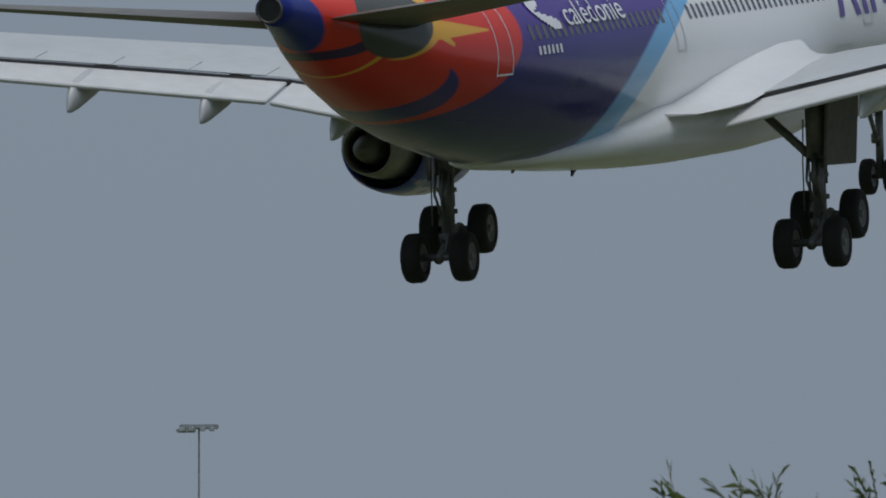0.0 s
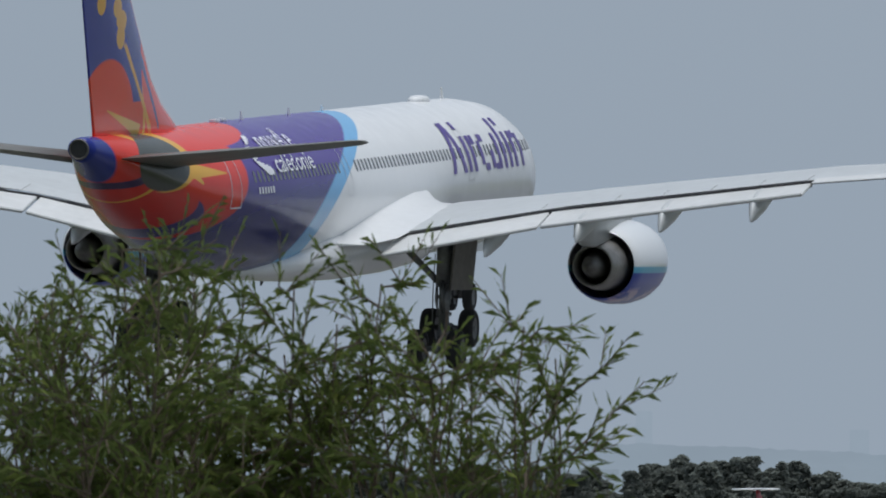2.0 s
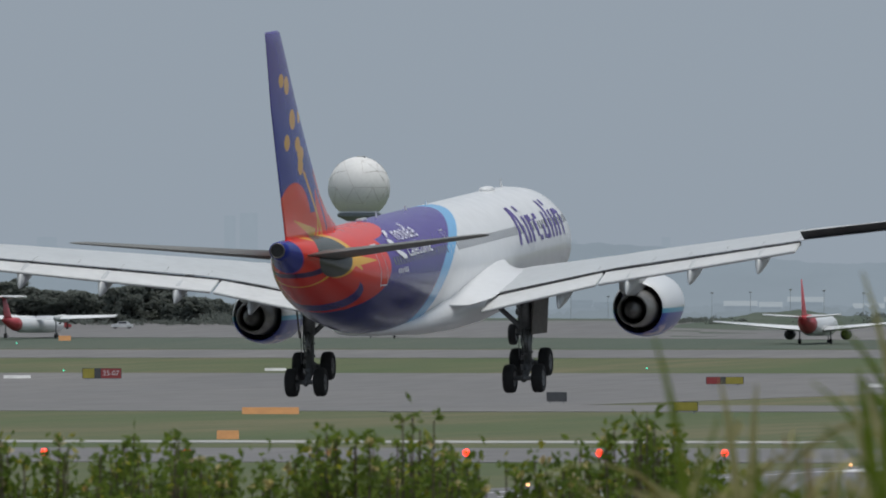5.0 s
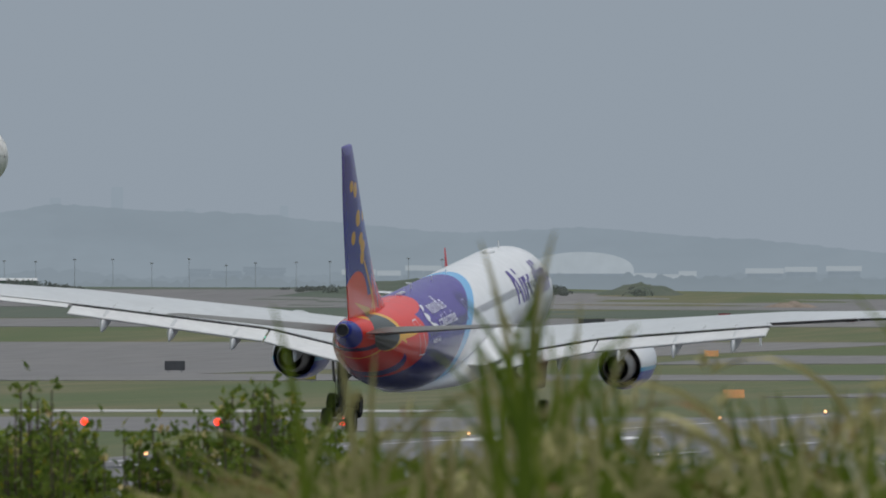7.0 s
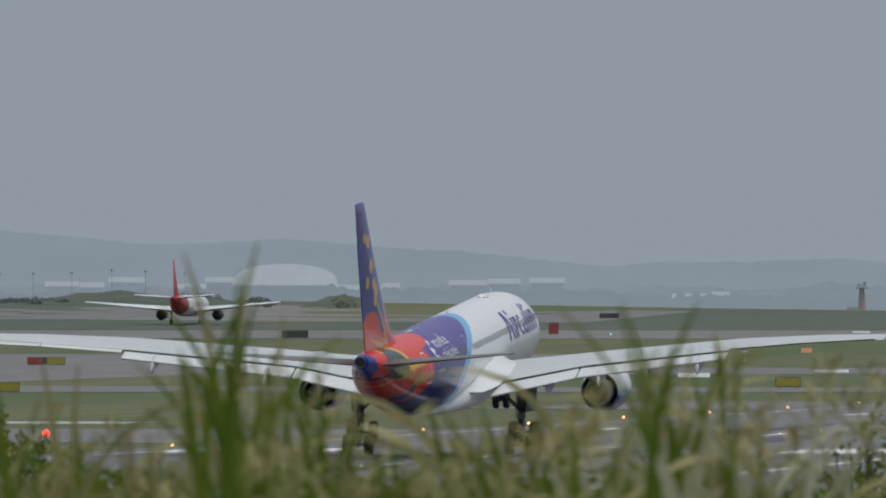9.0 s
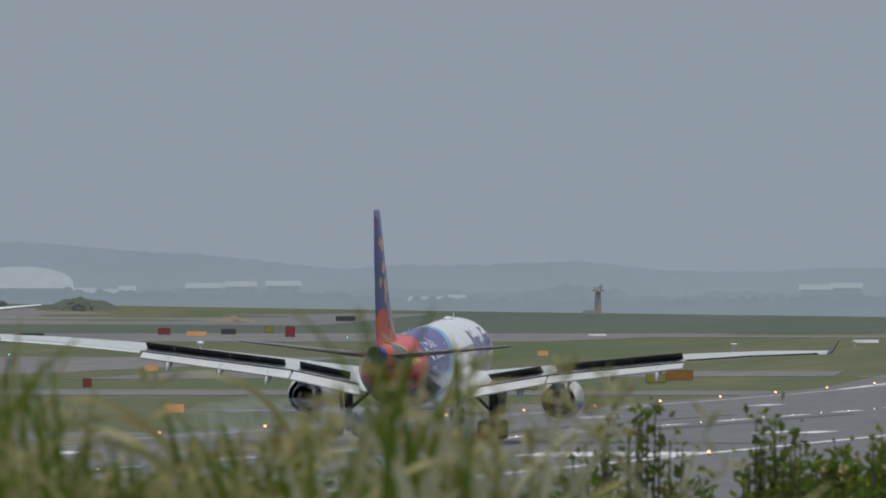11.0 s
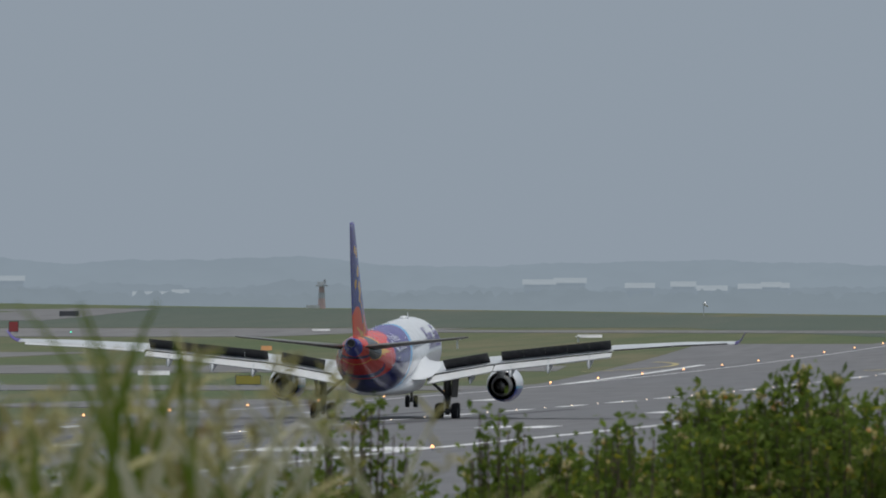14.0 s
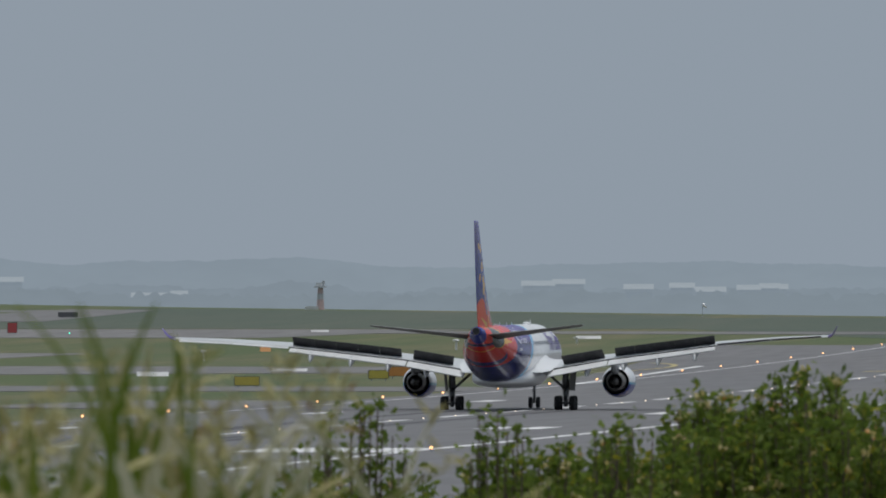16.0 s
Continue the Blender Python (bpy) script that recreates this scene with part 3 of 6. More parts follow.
def airliner():
    plane = empty("airliner")
    tagged(plane, "white, purple and red twin-engine airliner with its wheels down", "airliner")
    # fuselage
    bm = bmesh.new()
    ys = [s[0] for s in STATIONS]
    fine = []
    for a, b in zip(ys, ys[1:]):
        k = max(1, round((a - b) / 1.6))
        fine += [a + (b - a) * i / k for i in range(k)]
    fine.append(ys[-1])
    seg = 64
    rings = []
    for y in fine:
        zc, rx, rz = station(y)
        rings.append([(rx * math.cos(2 * math.pi * i / seg), y, zc + rz * math.sin(2 * math.pi * i / seg)) for i in range(seg)])
    loft(bm, rings)
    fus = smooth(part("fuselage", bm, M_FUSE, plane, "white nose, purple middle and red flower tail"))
    bm = bmesh.new()
    turned(bm, [(-31.45, 0.30), (-31.62, 0.36), (-31.7, 0.33), (-31.6, 0.27), (-30.6, 0.24)], 24, 0, 7.12)
    part("tail_exhaust", bm, M_PLUG, fus, "dark metal tail exhaust ring")
    bm = bmesh.new()
    turned(bm, [(-31.64, 0.29), (-31.58, 0.02)], 20, 0, 7.12, True)
    part("exhaust_hole", bm, M_DARK, fus, "black exhaust opening")
    # belly fairing
    bm = bmesh.new()
    rings = []
    for y, w, b, t in ((15.0, 1.2, 2.25, 3.1), (13.0, 2.0, 2.0, 3.6), (9.0, 2.75, 1.78, 3.9), (4.0, 3.05, 1.66, 3.9), (-2.0, 3.1, 1.66, 3.8), (-5.5, 2.95, 1.74, 3.6), (-8.5, 2.5, 1.9, 3.2), (-11.5, 1.7, 2.05, 2.8), (-14.0, 0.7, 2.2, 2.5)):
        ring = []
        for i in range(32):
            a = 2 * math.pi * i / 32
            ca, sa = math.cos(a), math.sin(a)
            ring.append((w * math.copysign(abs(ca) ** 0.7, ca), y, (t + b) / 2 + (t - b) / 2 * math.copysign(abs(sa) ** 0.7, sa)))
        rings.append(ring)
    loft(bm, rings)
    smooth(part("belly_fairing", bm, M_WHITE, plane, "rounded grey-white belly fairing"))
    # fin
    bm = bmesh.new()
    rings = []
    for z, le, te, th in ((7.2, -17.8, -29.8, 0.035), (7.75, -19.3, -29.95, 0.045), (8.4, -21.1, -30.2, 0.052), (9.3, -22.6, -30.55, 0.056), (11.5, -24.9, -31.4, 0.056), (13.7, -27.0, -32.2, 0.056), (16.6, -29.5, -32.85, 0.056), (17.12, -29.95, -32.98, 0.052), (17.22, -30.3, -33.0, 0.03)):
        ring = airfoil(0, le, te, 0, th)
        rings.append([(q[2] - 0.01 * (le - te) * math.sin(math.pi * min(1, max(0, (le - q[1]) / (le - te)))), q[1], z) for q in ring])
    loft(bm, rings)
    fin = smooth(part("fin", bm, M_FIN, plane, "purple and red fin with yellow dots"))
    # horizontal tail
    for s in (-1, 1):
        bm = bmesh.new()
        rings = [airfoil(s * x, le, te, z, th, -0.06) for x, le, te, z, th in ((0.9, -23.2, -29.4, 6.5, 0.038), (3.0, -24.7, -29.95, 6.76, 0.036), (6.5, -27.3, -30.9, 7.2, 0.034), (9.3, -29.4, -31.9, 7.55, 0.032), (9.75, -30.4, -32.1, 7.62, 0.025))]
        loft(bm, rings)
        smooth(part("tailplane", bm, M_STAB, plane, "dull grey tailplane"))
    # wings and what hangs on them
    for s in (-1, 1):
        bm = bmesh.new()
        rings = []
        for x in (1.5, 3.0, 4.4, 5.5, 7.5, 9.4, 10.1, 13.0, 16.5, 19.9, 20.1, 23.5, 26.0, 28.0, 30.0, 30.6):
            th = float(np.interp(x, [2, 10, 20, 31], [0.054, 0.040, 0.034, 0.030]))
            rings.append(airfoil(s * x, wing_le(x), wing_te(x), wing_z(x) + 0.05, th, 0.02))
        loft(bm, rings)
        wing = smooth(part("wing", bm, M_WING, plane, "pale grey wing"))
        bm = bmesh.new()
        rings = [airfoil(s * x, le, te, z, 0.05) for x, le, te, z in ((30.5, -6.0, -9.1, 6.86), (30.8, -7.0, -9.3, 6.98), (31.05, -8.0, -9.7, 7.25), (31.4, -9.0, -10.1, 7.85))]
        loft(bm, rings)
        smooth(part("winglet", bm, M_MARK_P, wing, "upswept blue winglet"))
        # root fillet, drawn out to a thin point behind the wing
        bm = bmesh.new()
        rings = []
        for y, zt, xo in ((8.0, 4.72, 3.6), (6.0, 4.70, 4.2), (3.5, 4.5, 4.6), (1.0, 4.24, 4.65), (-1.0, 3.96, 4.5), (-2.6, 3.68, 4.25), (-4.2, 3.42, 4.0), (-5.7, 3.2, 3.72)):
            xi = max(2.0, skin(y, zt)) - 0.1
            thin = float(np.interp(y, [-5.7, -1.5], [0.22, 1.0]))
            u = (wing_le(xo) - y) / (wing_le(xo) - wing_te(xo))
            zo = top_z(xo, min(u, 1.0)) - 0.02 - (max(0.0, u - 1.0) * 2.2)
            zo = min(zo, zt - 0.05) if y > -2 else zt - float(np.interp(y, [-5.7, -2.0], [0.05, 0.42]))
            rings.append([(s * xi, y, zt), (s * (xi + (xo - xi) * 0.35), y, zt + (zo - zt) * 0.62), (s * (xi + (xo - xi) * 0.7), y, zt + (zo - zt) * 0.92), (s * xo, y, zo),
                          (s * (xo - 0.15 * thin), y, zo - 0.10 * thin), (s * xi, y, min(zt - 0.12 * thin, zo - 0.35 * thin))])
        crease(loft(bm, rings), 32)
        smooth(part("wing_fillet", bm, M_WHITE, plane, "white fillet between wing and body"))
        # thin dark strip that stands in for the shade between wing and flaps
        xs = (3.9, 7.0, 9.4, 13.0, 16.5, 19.85)
        bm = bmesh.new()
        loft(bm, [[(s * x, wing_te(x) + dy, wing_z(x) + dz - 0.014 * (wing_le(x) - wing_te(x))) for dy, dz in ((-0.02, 0.03), (0.3, 0.0), (0.3, -0.2), (-0.03, -0.16))] for x in xs])
        part("flap_slot_shade", bm, M_UNDER, wing, "thin dark strip painted as the shaded slot ahead of the flaps")
        # lowered flaps, each in one slab
        for x0, x1 in ((3.9, 9.35), (9.45, 19.85)):
            q = []
            for x in (x0, x1):
                q.append(((s * x, wing_te(x) + 0.15, wing_z(x) - 0.015 - 0.014 * (wing_le(x) - wing_te(x))), (s * x, wing_te(x) - float(np.interp(x, [4, 10, 20], [2.3, 2.0, 1.5])), wing_z(x) - float(np.interp(x, [4, 10, 20], [0.74, 0.58, 0.44])))))
            smooth(part("flap", panel(q[0][0], q[1][0], q[1][1], q[0][1], 0.13), M_FLAP, wing, "lowered white trailing-edge flap"), False)
        for x0, x1 in ((20.0, 25.1), (25.15, 29.9)):
            mesh, base = hinged(s, x0, x1, 0.35, -0.62, 0.07)
            ob = part("aileron", mesh, M_FLAP, wing, "pale aileron with its underside darkened for shade")
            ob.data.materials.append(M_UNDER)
            # shade is put into the underside's colour
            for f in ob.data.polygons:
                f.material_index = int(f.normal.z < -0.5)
            AILERONS.append((ob, base, s))
        # flap track fairings
        for x, yb, z, ln in ((7.55, -3.3, 3.02, 4.6), (11.03, -4.1, 3.66, 4.6), (14.36, -5.55, 4.16, 4.4), (17.96, -7.05, 4.68, 4.0)):
            bm = bmesh.new()
            rings = []
            for u, w, h, dz in ((0.0, 0.03, 0.05, -0.22), (0.06, 0.12, 0.30, 0.02), (0.16, 0.22, 0.42, 0.20), (0.4, 0.30, 0.40, 0.42), (0.7, 0.26, 0.34, 0.68), (1.0, 0.06, 0.08, 0.9)):
                rings.append([(s * x + w * math.cos(2 * math.pi * k / 14), yb + u * ln, z + dz + h * math.sin(2 * math.pi * k / 14)) for k in range(14)])
            loft(bm, rings)
            smooth(part("flap_fairing", bm, M_WING, wing, "pointed grey flap track fairing"))
        # spoilers, folded flat; they rise after the touchdown
        for x0, x1 in ((5.2, 9.0), (10.0, 11.93), (11.94, 13.87), (13.88, 15.81), (15.82, 17.75), (17.76, 19.7)):
            mesh, base = hinged(s, x0, x1, 1.35, 0.05)
            ob = part("spoiler", mesh, M_WING, wing, "spoiler panel with its underside painted dark for shade")
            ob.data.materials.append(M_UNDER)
            # underside and rim take the dark grey as painted shade
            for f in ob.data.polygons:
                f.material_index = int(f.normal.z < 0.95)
            SPOILERS.append((ob, base))
        WINGS.append((wing, s))
        # engine
        ex, ez = s * 9.42, 2.17
        bm = bmesh.new()
        turned(bm, [(7.35, 1.21), (7.40, 1.26), (8.20, 1.39), (9.20, 1.49), (10.40, 1.53), (11.40, 1.50), (12.10, 1.41), (12.40, 1.30), (12.30, 1.23), (11.90, 1.17), (10.80, 1.19)], 48, ex, ez)
        turned(bm, [(7.35, 1.21), (8.40, 1.23), (9.60, 1.25)], 48, ex, ez)
        nac = smooth(part("nacelle", bm, M_NAC, plane, "white nacelle with blue lower half"))
        bm = bmesh.new()
        turned(bm, [(9.50, 1.25), (9.50, 0.80)], 40, ex, ez)
        part("fan_duct", bm, M_DARK, nac, "dark fan duct")
        bm = bmesh.new()
        turned(bm, [(10.90, 1.19), (10.90, 0.02)], 32, ex, ez)
        part("fan_disc", bm, M_DARK, nac, "dark fan disc")
        bm = bmesh.new()
        turned(bm, [(9.50, 0.98), (8.20, 0.98), (7.10, 0.91), (5.90, 0.75), (5.85, 0.69), (6.60, 0.66)], 40, ex, ez)
        smooth(part("core_cowl", bm, M_NOZZLE, nac, "bare metal core nozzle"))
        bm = bmesh.new()
        turned(bm, [(7.10, 0.66), (7.08, 0.46), (6.20, 0.45), (5.60, 0.34), (5.20, 0.09)], 28, ex, ez, True)
        smooth(part("exhaust_cone", bm, M_PLUG, nac, "sooty exhaust cone"))
        bm = bmesh.new()
        loft(bm, [[(ex - w, y, zb), (ex + w, y, zb), (ex + w * 0.8, y, zt), (ex - w * 0.8, y, zt)] for y, w, zb, zt in ((3.2, 0.12, 3.3, 4.3), (5.2, 0.26, 2.9, 4.5), (8.5, 0.30, 3.2, 4.7), (10.8, 0.22, 3.6, 4.4), (12.0, 0.08, 3.62, 3.75))])
        smooth(part("pylon", bm, M_WING, plane, "grey engine pylon"))
        # main gear
        gx = s * 5.34
        bm = bmesh.new()
        tube(bm, [(gx, 0.1, 3.7), (gx, 0.05, 1.6)], 0.31, 14)
        tube(bm, [(gx, 0.05, 1.95), (gx, 0.0, -0.1)], 0.19, 12)
        tube(bm, [(gx - s * 1.7, 0.35, 3.0), (gx - s * 0.1, 0.1, 1.55)], 0.13, 8)
        tube(bm, [(gx - s * 0.2, 1.9, 3.2), (gx, 0.25, 2.0)], 0.08, 8)
        tube(bm, [(gx, -0.25, 1.7), (gx, -0.55, 1.1), (gx, -0.2, 0.6)], 0.07, 8)
        tube(bm, [(gx + s * 0.24, 0.2, 3.4), (gx + s * 0.2, 0.1, 0.9)], 0.035, 6)
        tube(bm, [(gx - s * 0.24, -0.1, 2.6), (gx - s * 0.22, -0.05, 0.7)], 0.03, 6)
        for zz in (0.55, 1.15, 1.62, 2.2):
            tube(bm, [(gx - 0.27, 0.03, zz), (gx + 0.27, 0.03, zz)], 0.07, 8)
        tube(bm, [(gx - 0.2, -0.3, 1.62), (gx - 0.16, -0.62, 1.05), (gx - 0.1, -0.25, 0.45)], 0.045, 6)
        tube(bm, [(gx + 0.2, -0.3, 1.62), (gx + 0.16, -0.62, 1.05), (gx + 0.1, -0.25, 0.45)], 0.045, 6)
        tube(bm, [(gx + 0.3, -0.22, 2.9), (gx + 0.34, -0.3, 1.9), (gx + 0.28, -0.36, 1.0), (gx + 0.34, -0.7, 0.1)], 0.022, 5)
        tube(bm, [(gx - 0.3, -0.22, 2.7), (gx - 0.33, -0.34, 1.5), (gx - 0.3, -0.5, 0.2)], 0.022, 5)
        smooth(part("main_strut", bm, M_STRUT, plane, "steel main gear leg with braces"))
        bm = box(bmesh.new(), (gx + s * 0.62, 0.35, 2.5), (0.08, 1.8, 2.2), 0.02, Matrix.Rotation(s * 0.08, 4, "Y") @ Matrix.Rotation(-s * 0.22, 4, "Z"))
        part("gear_door", bm, M_GEARDOOR, plane, "dark grey gear leg door")
        bg_ = empty("bogie")
        bg_.parent = plane
        bm = bmesh.new()
        tube(bm, [(0, -1.15, 0), (0, 1.15, 0)], 0.15, 12)
        for yy in (-0.99, 0.99):
            tube(bm, [(-0.95, yy, 0), (0.95, yy, 0)], 0.11, 10)
        box(bm, (0, 0, 0.18), (0.36, 0.5, 0.36), 0.06)
        tube(bm, [(0.15, -0.9, 0.1), (0.12, 0.0, 0.45)], 0.05, 6)
        smooth(part("bogie_beam", bm, M_STRUT, bg_, "steel bogie beam"))
        for wx in (-0.70, 0.70):
            for wy in (-0.99, 0.99):
                w = wheel(0.69, 0.53, bg_, "black tyre on a grey hub")
                w.location = (wx, wy, 0)
        BOGIES.append((bg_, gx))
    # nose gear
    bm = bmesh.new()
    tube(bm, [(0, 25.6, 2.4), (0, 25.4, 0.08)], 0.12, 10)
    tube(bm, [(0, 24.2, 2.3), (0, 25.35, 1.0)], 0.07, 8)
    tube(bm, [(-0.45, 25.4, 0.08), (0.45, 25.4, 0.08)], 0.07, 8)
    box(bm, (0, 25.2, 1.2), (0.3, 0.2, 0.3), 0.03)
    smooth(part("nose_strut", bm, M_STRUT, plane, "steel nose gear leg"))
    for wx in (-0.36, 0.36):
        w = wheel(0.53, 0.36, plane, "black nose wheel tyre")
        w.location = (wx, 25.4, 0.08)
    for wx in (-1.0, 1.0):
        part("gear_door", one_box((wx * 0.55, 26.4, 2.05), (0.04, 1.6, 0.55), 0.015), M_WHITE, plane, "white nose gear door")
    # cabin windows, both sides
    for side in (-1, 1):
        y = -16.9
        while y < 26.6:
            if not (-4.9 < y < -2.9 or 14.3 < y < 15.6):
                hw, hh, zc = 0.13, 0.20, 5.84
                decal("window", [[(y - hw, zc - hh * 0.7), (y - hw * 0.6, zc - hh), (y + hw * 0.6, zc - hh), (y + hw, zc - hh * 0.7), (y + hw, zc + hh * 0.7), (y + hw * 0.6, zc + hh), (y - hw * 0.6, zc + hh), (y - hw, zc + hh * 0.7)]], M_GLASS, fus, 0.010, "", side)
            y += 0.533
        # door outlines
        for y0, z0, z1, w, mt in ((-19.7, 4.8, 6.75, 1.07, M_MARK_W), (-4.4, 4.8, 6.7, 0.8, M_LINE), (14.4, 4.8, 6.7, 0.9, M_LINE), (27.0, 4.8, 6.6, 1.0, M_LINE)):
            t = 0.05
            cells = poly_cells(y0, z0, y0 + t, z1, 5) + poly_cells(y0 + w - t, z0, y0 + w, z1, 5) + poly_cells(y0 + t, z0, y0 + w - t, z0 + t, 1) + poly_cells(y0 + t, z1 - t, y0 + w - t, z1, 1)
            decal("door_outline", cells, mt, fus, 0.014, "thin outline of a cabin door", side)
        decal("hatch_outline", poly_cells(11.6, 4.02, 13.1, 4.08, 1) + poly_cells(11.6, 4.3, 13.1, 4.34, 1) + poly_cells(11.6, 4.08, 11.66, 4.3, 1) + poly_cells(13.04, 4.08, 13.1, 4.3, 1), M_LINE, fus, 0.014, "", side)
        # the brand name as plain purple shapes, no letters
        zb, zt, zx = 5.12, 7.02, 6.42
        zt = 6.92
        shapes = [poly_cells(12.0, zb, 12.5, zt, 8, 0.75), poly_cells(13.75, zb, 14.25, zt, 8, -0.75), poly_cells(14.6, zb, 15.05, zx, 5), poly_cells(14.6, 6.66, 15.05, zt, 2), poly_cells(15.45, zb, 15.9, zx, 5), poly_cells(16.0, 6.1, 16.5, zx, 2),
                  poly_cells(16.8, zb + 0.22, 17.25, zx - 0.22, 4), poly_cells(17.3, zb, 17.95, zb + 0.26, 2), poly_cells(17.3, zx - 0.26, 17.95, zx, 2), poly_cells(18.4, zb + 0.05, 18.9, zb + 0.7, 3), poly_cells(18.95, zb, 19.45, zb + 0.22, 2), poly_cells(19.5, zb, 19.95, zx, 5),
                  poly_cells(20.4, zb, 20.85, zt, 6), poly_cells(21.3, zb, 21.75, zx, 5), poly_cells(21.3, 6.66, 21.75, zt, 2), poly_cells(22.2, zb, 22.65, zx, 5), poly_cells(22.7, zx - 0.26, 23.4, zx, 2), poly_cells(23.45, zb, 23.9, zx - 0.1, 5)]
        for cells in shapes:
            decal("name_mark", cells, M_MARK_P, fus, 0.02, "purple painted mark", side)
        # the registration as small plain bars
        for i in range(6):
            decal("code_bar", poly_cells(-16.7 + 0.34 * i, 5.24, -16.52 + 0.34 * i, 5.47, 1), M_MARK_W, fus, 0.016, "", side)
        # a white bird-shaped emblem beside the two words
        rows_e = [(5.86 + 0.07 * k, 5.93 + 0.07 * k, -15.1 - 1.15 * math.sin(k * 0.165) + 0.2 * (k > 13), -15.1 - 0.9 * math.sin(k * 0.165) + 0.75 * abs(math.sin(k * 0.45)) + (0.7 - 0.14 * k if k < 5 else 0.0)) for k in range(19)]
        decal("emblem", [[(ya, za), (yb, za), (yb, zb_), (ya, zb_)] for za, zb_, ya, yb in rows_e], M_MARK_W, fus, 0.03, "white painted emblem", side)
    lettering("nouvelle", -14.1, 6.68, 0.96, 4.7, fus)
    lettering("calédonie", -13.9, 5.92, 0.92, 5.4, fus)
    # roof fittings
    bm = bmesh.new()
    loft(bm, [[(0.36 * w * math.cos(2 * math.pi * k / 20), 18.0 + 0.9 * w * math.sin(2 * math.pi * k / 20), z) for k in range(20)] for w, z in ((1.0, 7.5), (1.0, 7.66), (0.8, 7.74), (0.35, 7.78))])
    smooth(part("satellite_dome", bm, M_WHITE, plane, "white roof antenna dome"))
    for y, h in ((21.7, 0.42), (3.0, 0.22), (-2.0, 0.22), (-9.0, 0.3)):
        bm = bmesh.new()
        loft(bm, [[(0.03, y - 0.18, 7.5), (-0.03, y - 0.18, 7.5), (-0.03, y + 0.25, 7.5), (0.03, y + 0.25, 7.5)], [(0.012, y - 0.2, 7.57 + h), (-0.012, y - 0.2, 7.57 + h), (-0.012, y - 0.05, 7.57 + h), (0.012, y - 0.05, 7.57 + h)]])
        part("blade_antenna", bm, M_WHITE, plane)
    for y in (-12.9, -11.9):
        zc, rx, rz = station(y)
        part("crown_fitting", one_box((0, y, zc + rz + 0.04), (0.3, 0.5, 0.14), 0.04), M_WHITE, plane, "small white crown fitting")
    for y in (-0.5, -5.5, -11.0):
        bm = bmesh.new()
        zb = 1.75 if y > -6 else 2.1
        loft(bm, [[(0.03, y - 0.15, zb), (-0.03, y - 0.15, zb), (-0.03, y + 0.2, zb), (0.03, y + 0.2, zb)], [(0.012, y - 0.25, zb - 0.16), (-0.012, y - 0.25, zb - 0.16), (-0.012, y - 0.1, zb - 0.16), (0.012, y - 0.1, zb - 0.16)]])
        part("blade_antenna", bm, M_DARK, plane)
    return plane


def lettering(text, y0, z0, size, length, parent):
    cu = bpy.data.curves.new("words", "FONT")
    cu.body, cu.size, cu.resolution_u = text, size, 3
    ob = new("words", cu)
    me = bpy.data.meshes.new_from_object(ob.evaluated_get(bpy.context.evaluated_depsgraph_get()))
    bpy.data.objects.remove(ob)
    wide = max(v.co.x for v in me.vertices)
    for v in me.vertices:
        y, z = y0 + v.co.x * length / wide, z0 + v.co.y
        v.co = (skin(y, z, 0.05), y, z)
    me.materials.append(M_MARK_W)
    ob = new("lettering", me)
    ob.parent = parent
    ob["label"] = "white painted words " + text


PLANE = airliner()


# ---- airfield things ----
M_RED = mat("sign_red", (0.36, 0.06, 0.06), 0.5, var=0.15)
M_YEL = mat("sign_yellow", (0.40, 0.34, 0.06), 0.5, var=0.15)
M_ORANGE = mat("marker_orange", (0.45, 0.20, 0.05), 0.6, var=0.2)
M_BLACK = mat("sign_black", (0.085, 0.088, 0.095), 0.6)
M_PALE = mat("pale_wall", (0.50, 0.52, 0.53), 0.7, var=0.12, fine=2, coarse=0.2)
M_CREAM = mat("tower_concrete", (0.74, 0.71, 0.64), 0.8, var=0.1, fine=1.5, coarse=0.2)
M_RADOME = mat("radome_shell", (0.72, 0.72, 0.71), 0.55, var=0.08, fine=1.5, coarse=0.2)
M_SEAM = mat("radome_seam", (0.50, 0.485, 0.47), 0.6)
M_POST = mat("pale_galvanised_steel", (0.36, 0.38, 0.40), 0.6, 0.1)
M_STEEL = mat("galvanised_steel", (0.20, 0.225, 0.25), 0.6, 0.2)


def haze_tone(name, col):
    """Haze painted as a plain glow, for the backdrop beyond the airfield."""
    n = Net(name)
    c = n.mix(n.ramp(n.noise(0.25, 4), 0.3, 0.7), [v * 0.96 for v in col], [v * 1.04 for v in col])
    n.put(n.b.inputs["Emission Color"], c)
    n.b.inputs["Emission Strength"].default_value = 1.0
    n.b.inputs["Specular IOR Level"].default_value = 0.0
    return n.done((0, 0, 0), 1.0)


M_HAZE = haze_tone("pale_haze_glow", (0.312, 0.354, 0.386))
M_HALL = haze_tone("hall_haze_glow", (0.330, 0.376, 0.412))
M_HAZE3 = haze_tone("door_haze_glow", (0.213, 0.256, 0.294))
M_HAZE2 = haze_tone("wall_haze_glow", (0.203, 0.246, 0.284))
M_CANVAS = mat("brick_wall", (0.28, 0.16, 0.10), 0.8)
L_WARM = glow("runway_lamp", (1.0, 0.50, 0.22), 2.2)
L_WHITE = glow("centre_lamp", (1.0, 0.80, 0.60), 1.0)
L_RED = glow("stop_lamp", (1.0, 0.045, 0.025), 2.6)
L_GREEN = glow("taxi_lamp", (0.10, 1.0, 0.62), 1.0)
MOVERS = []


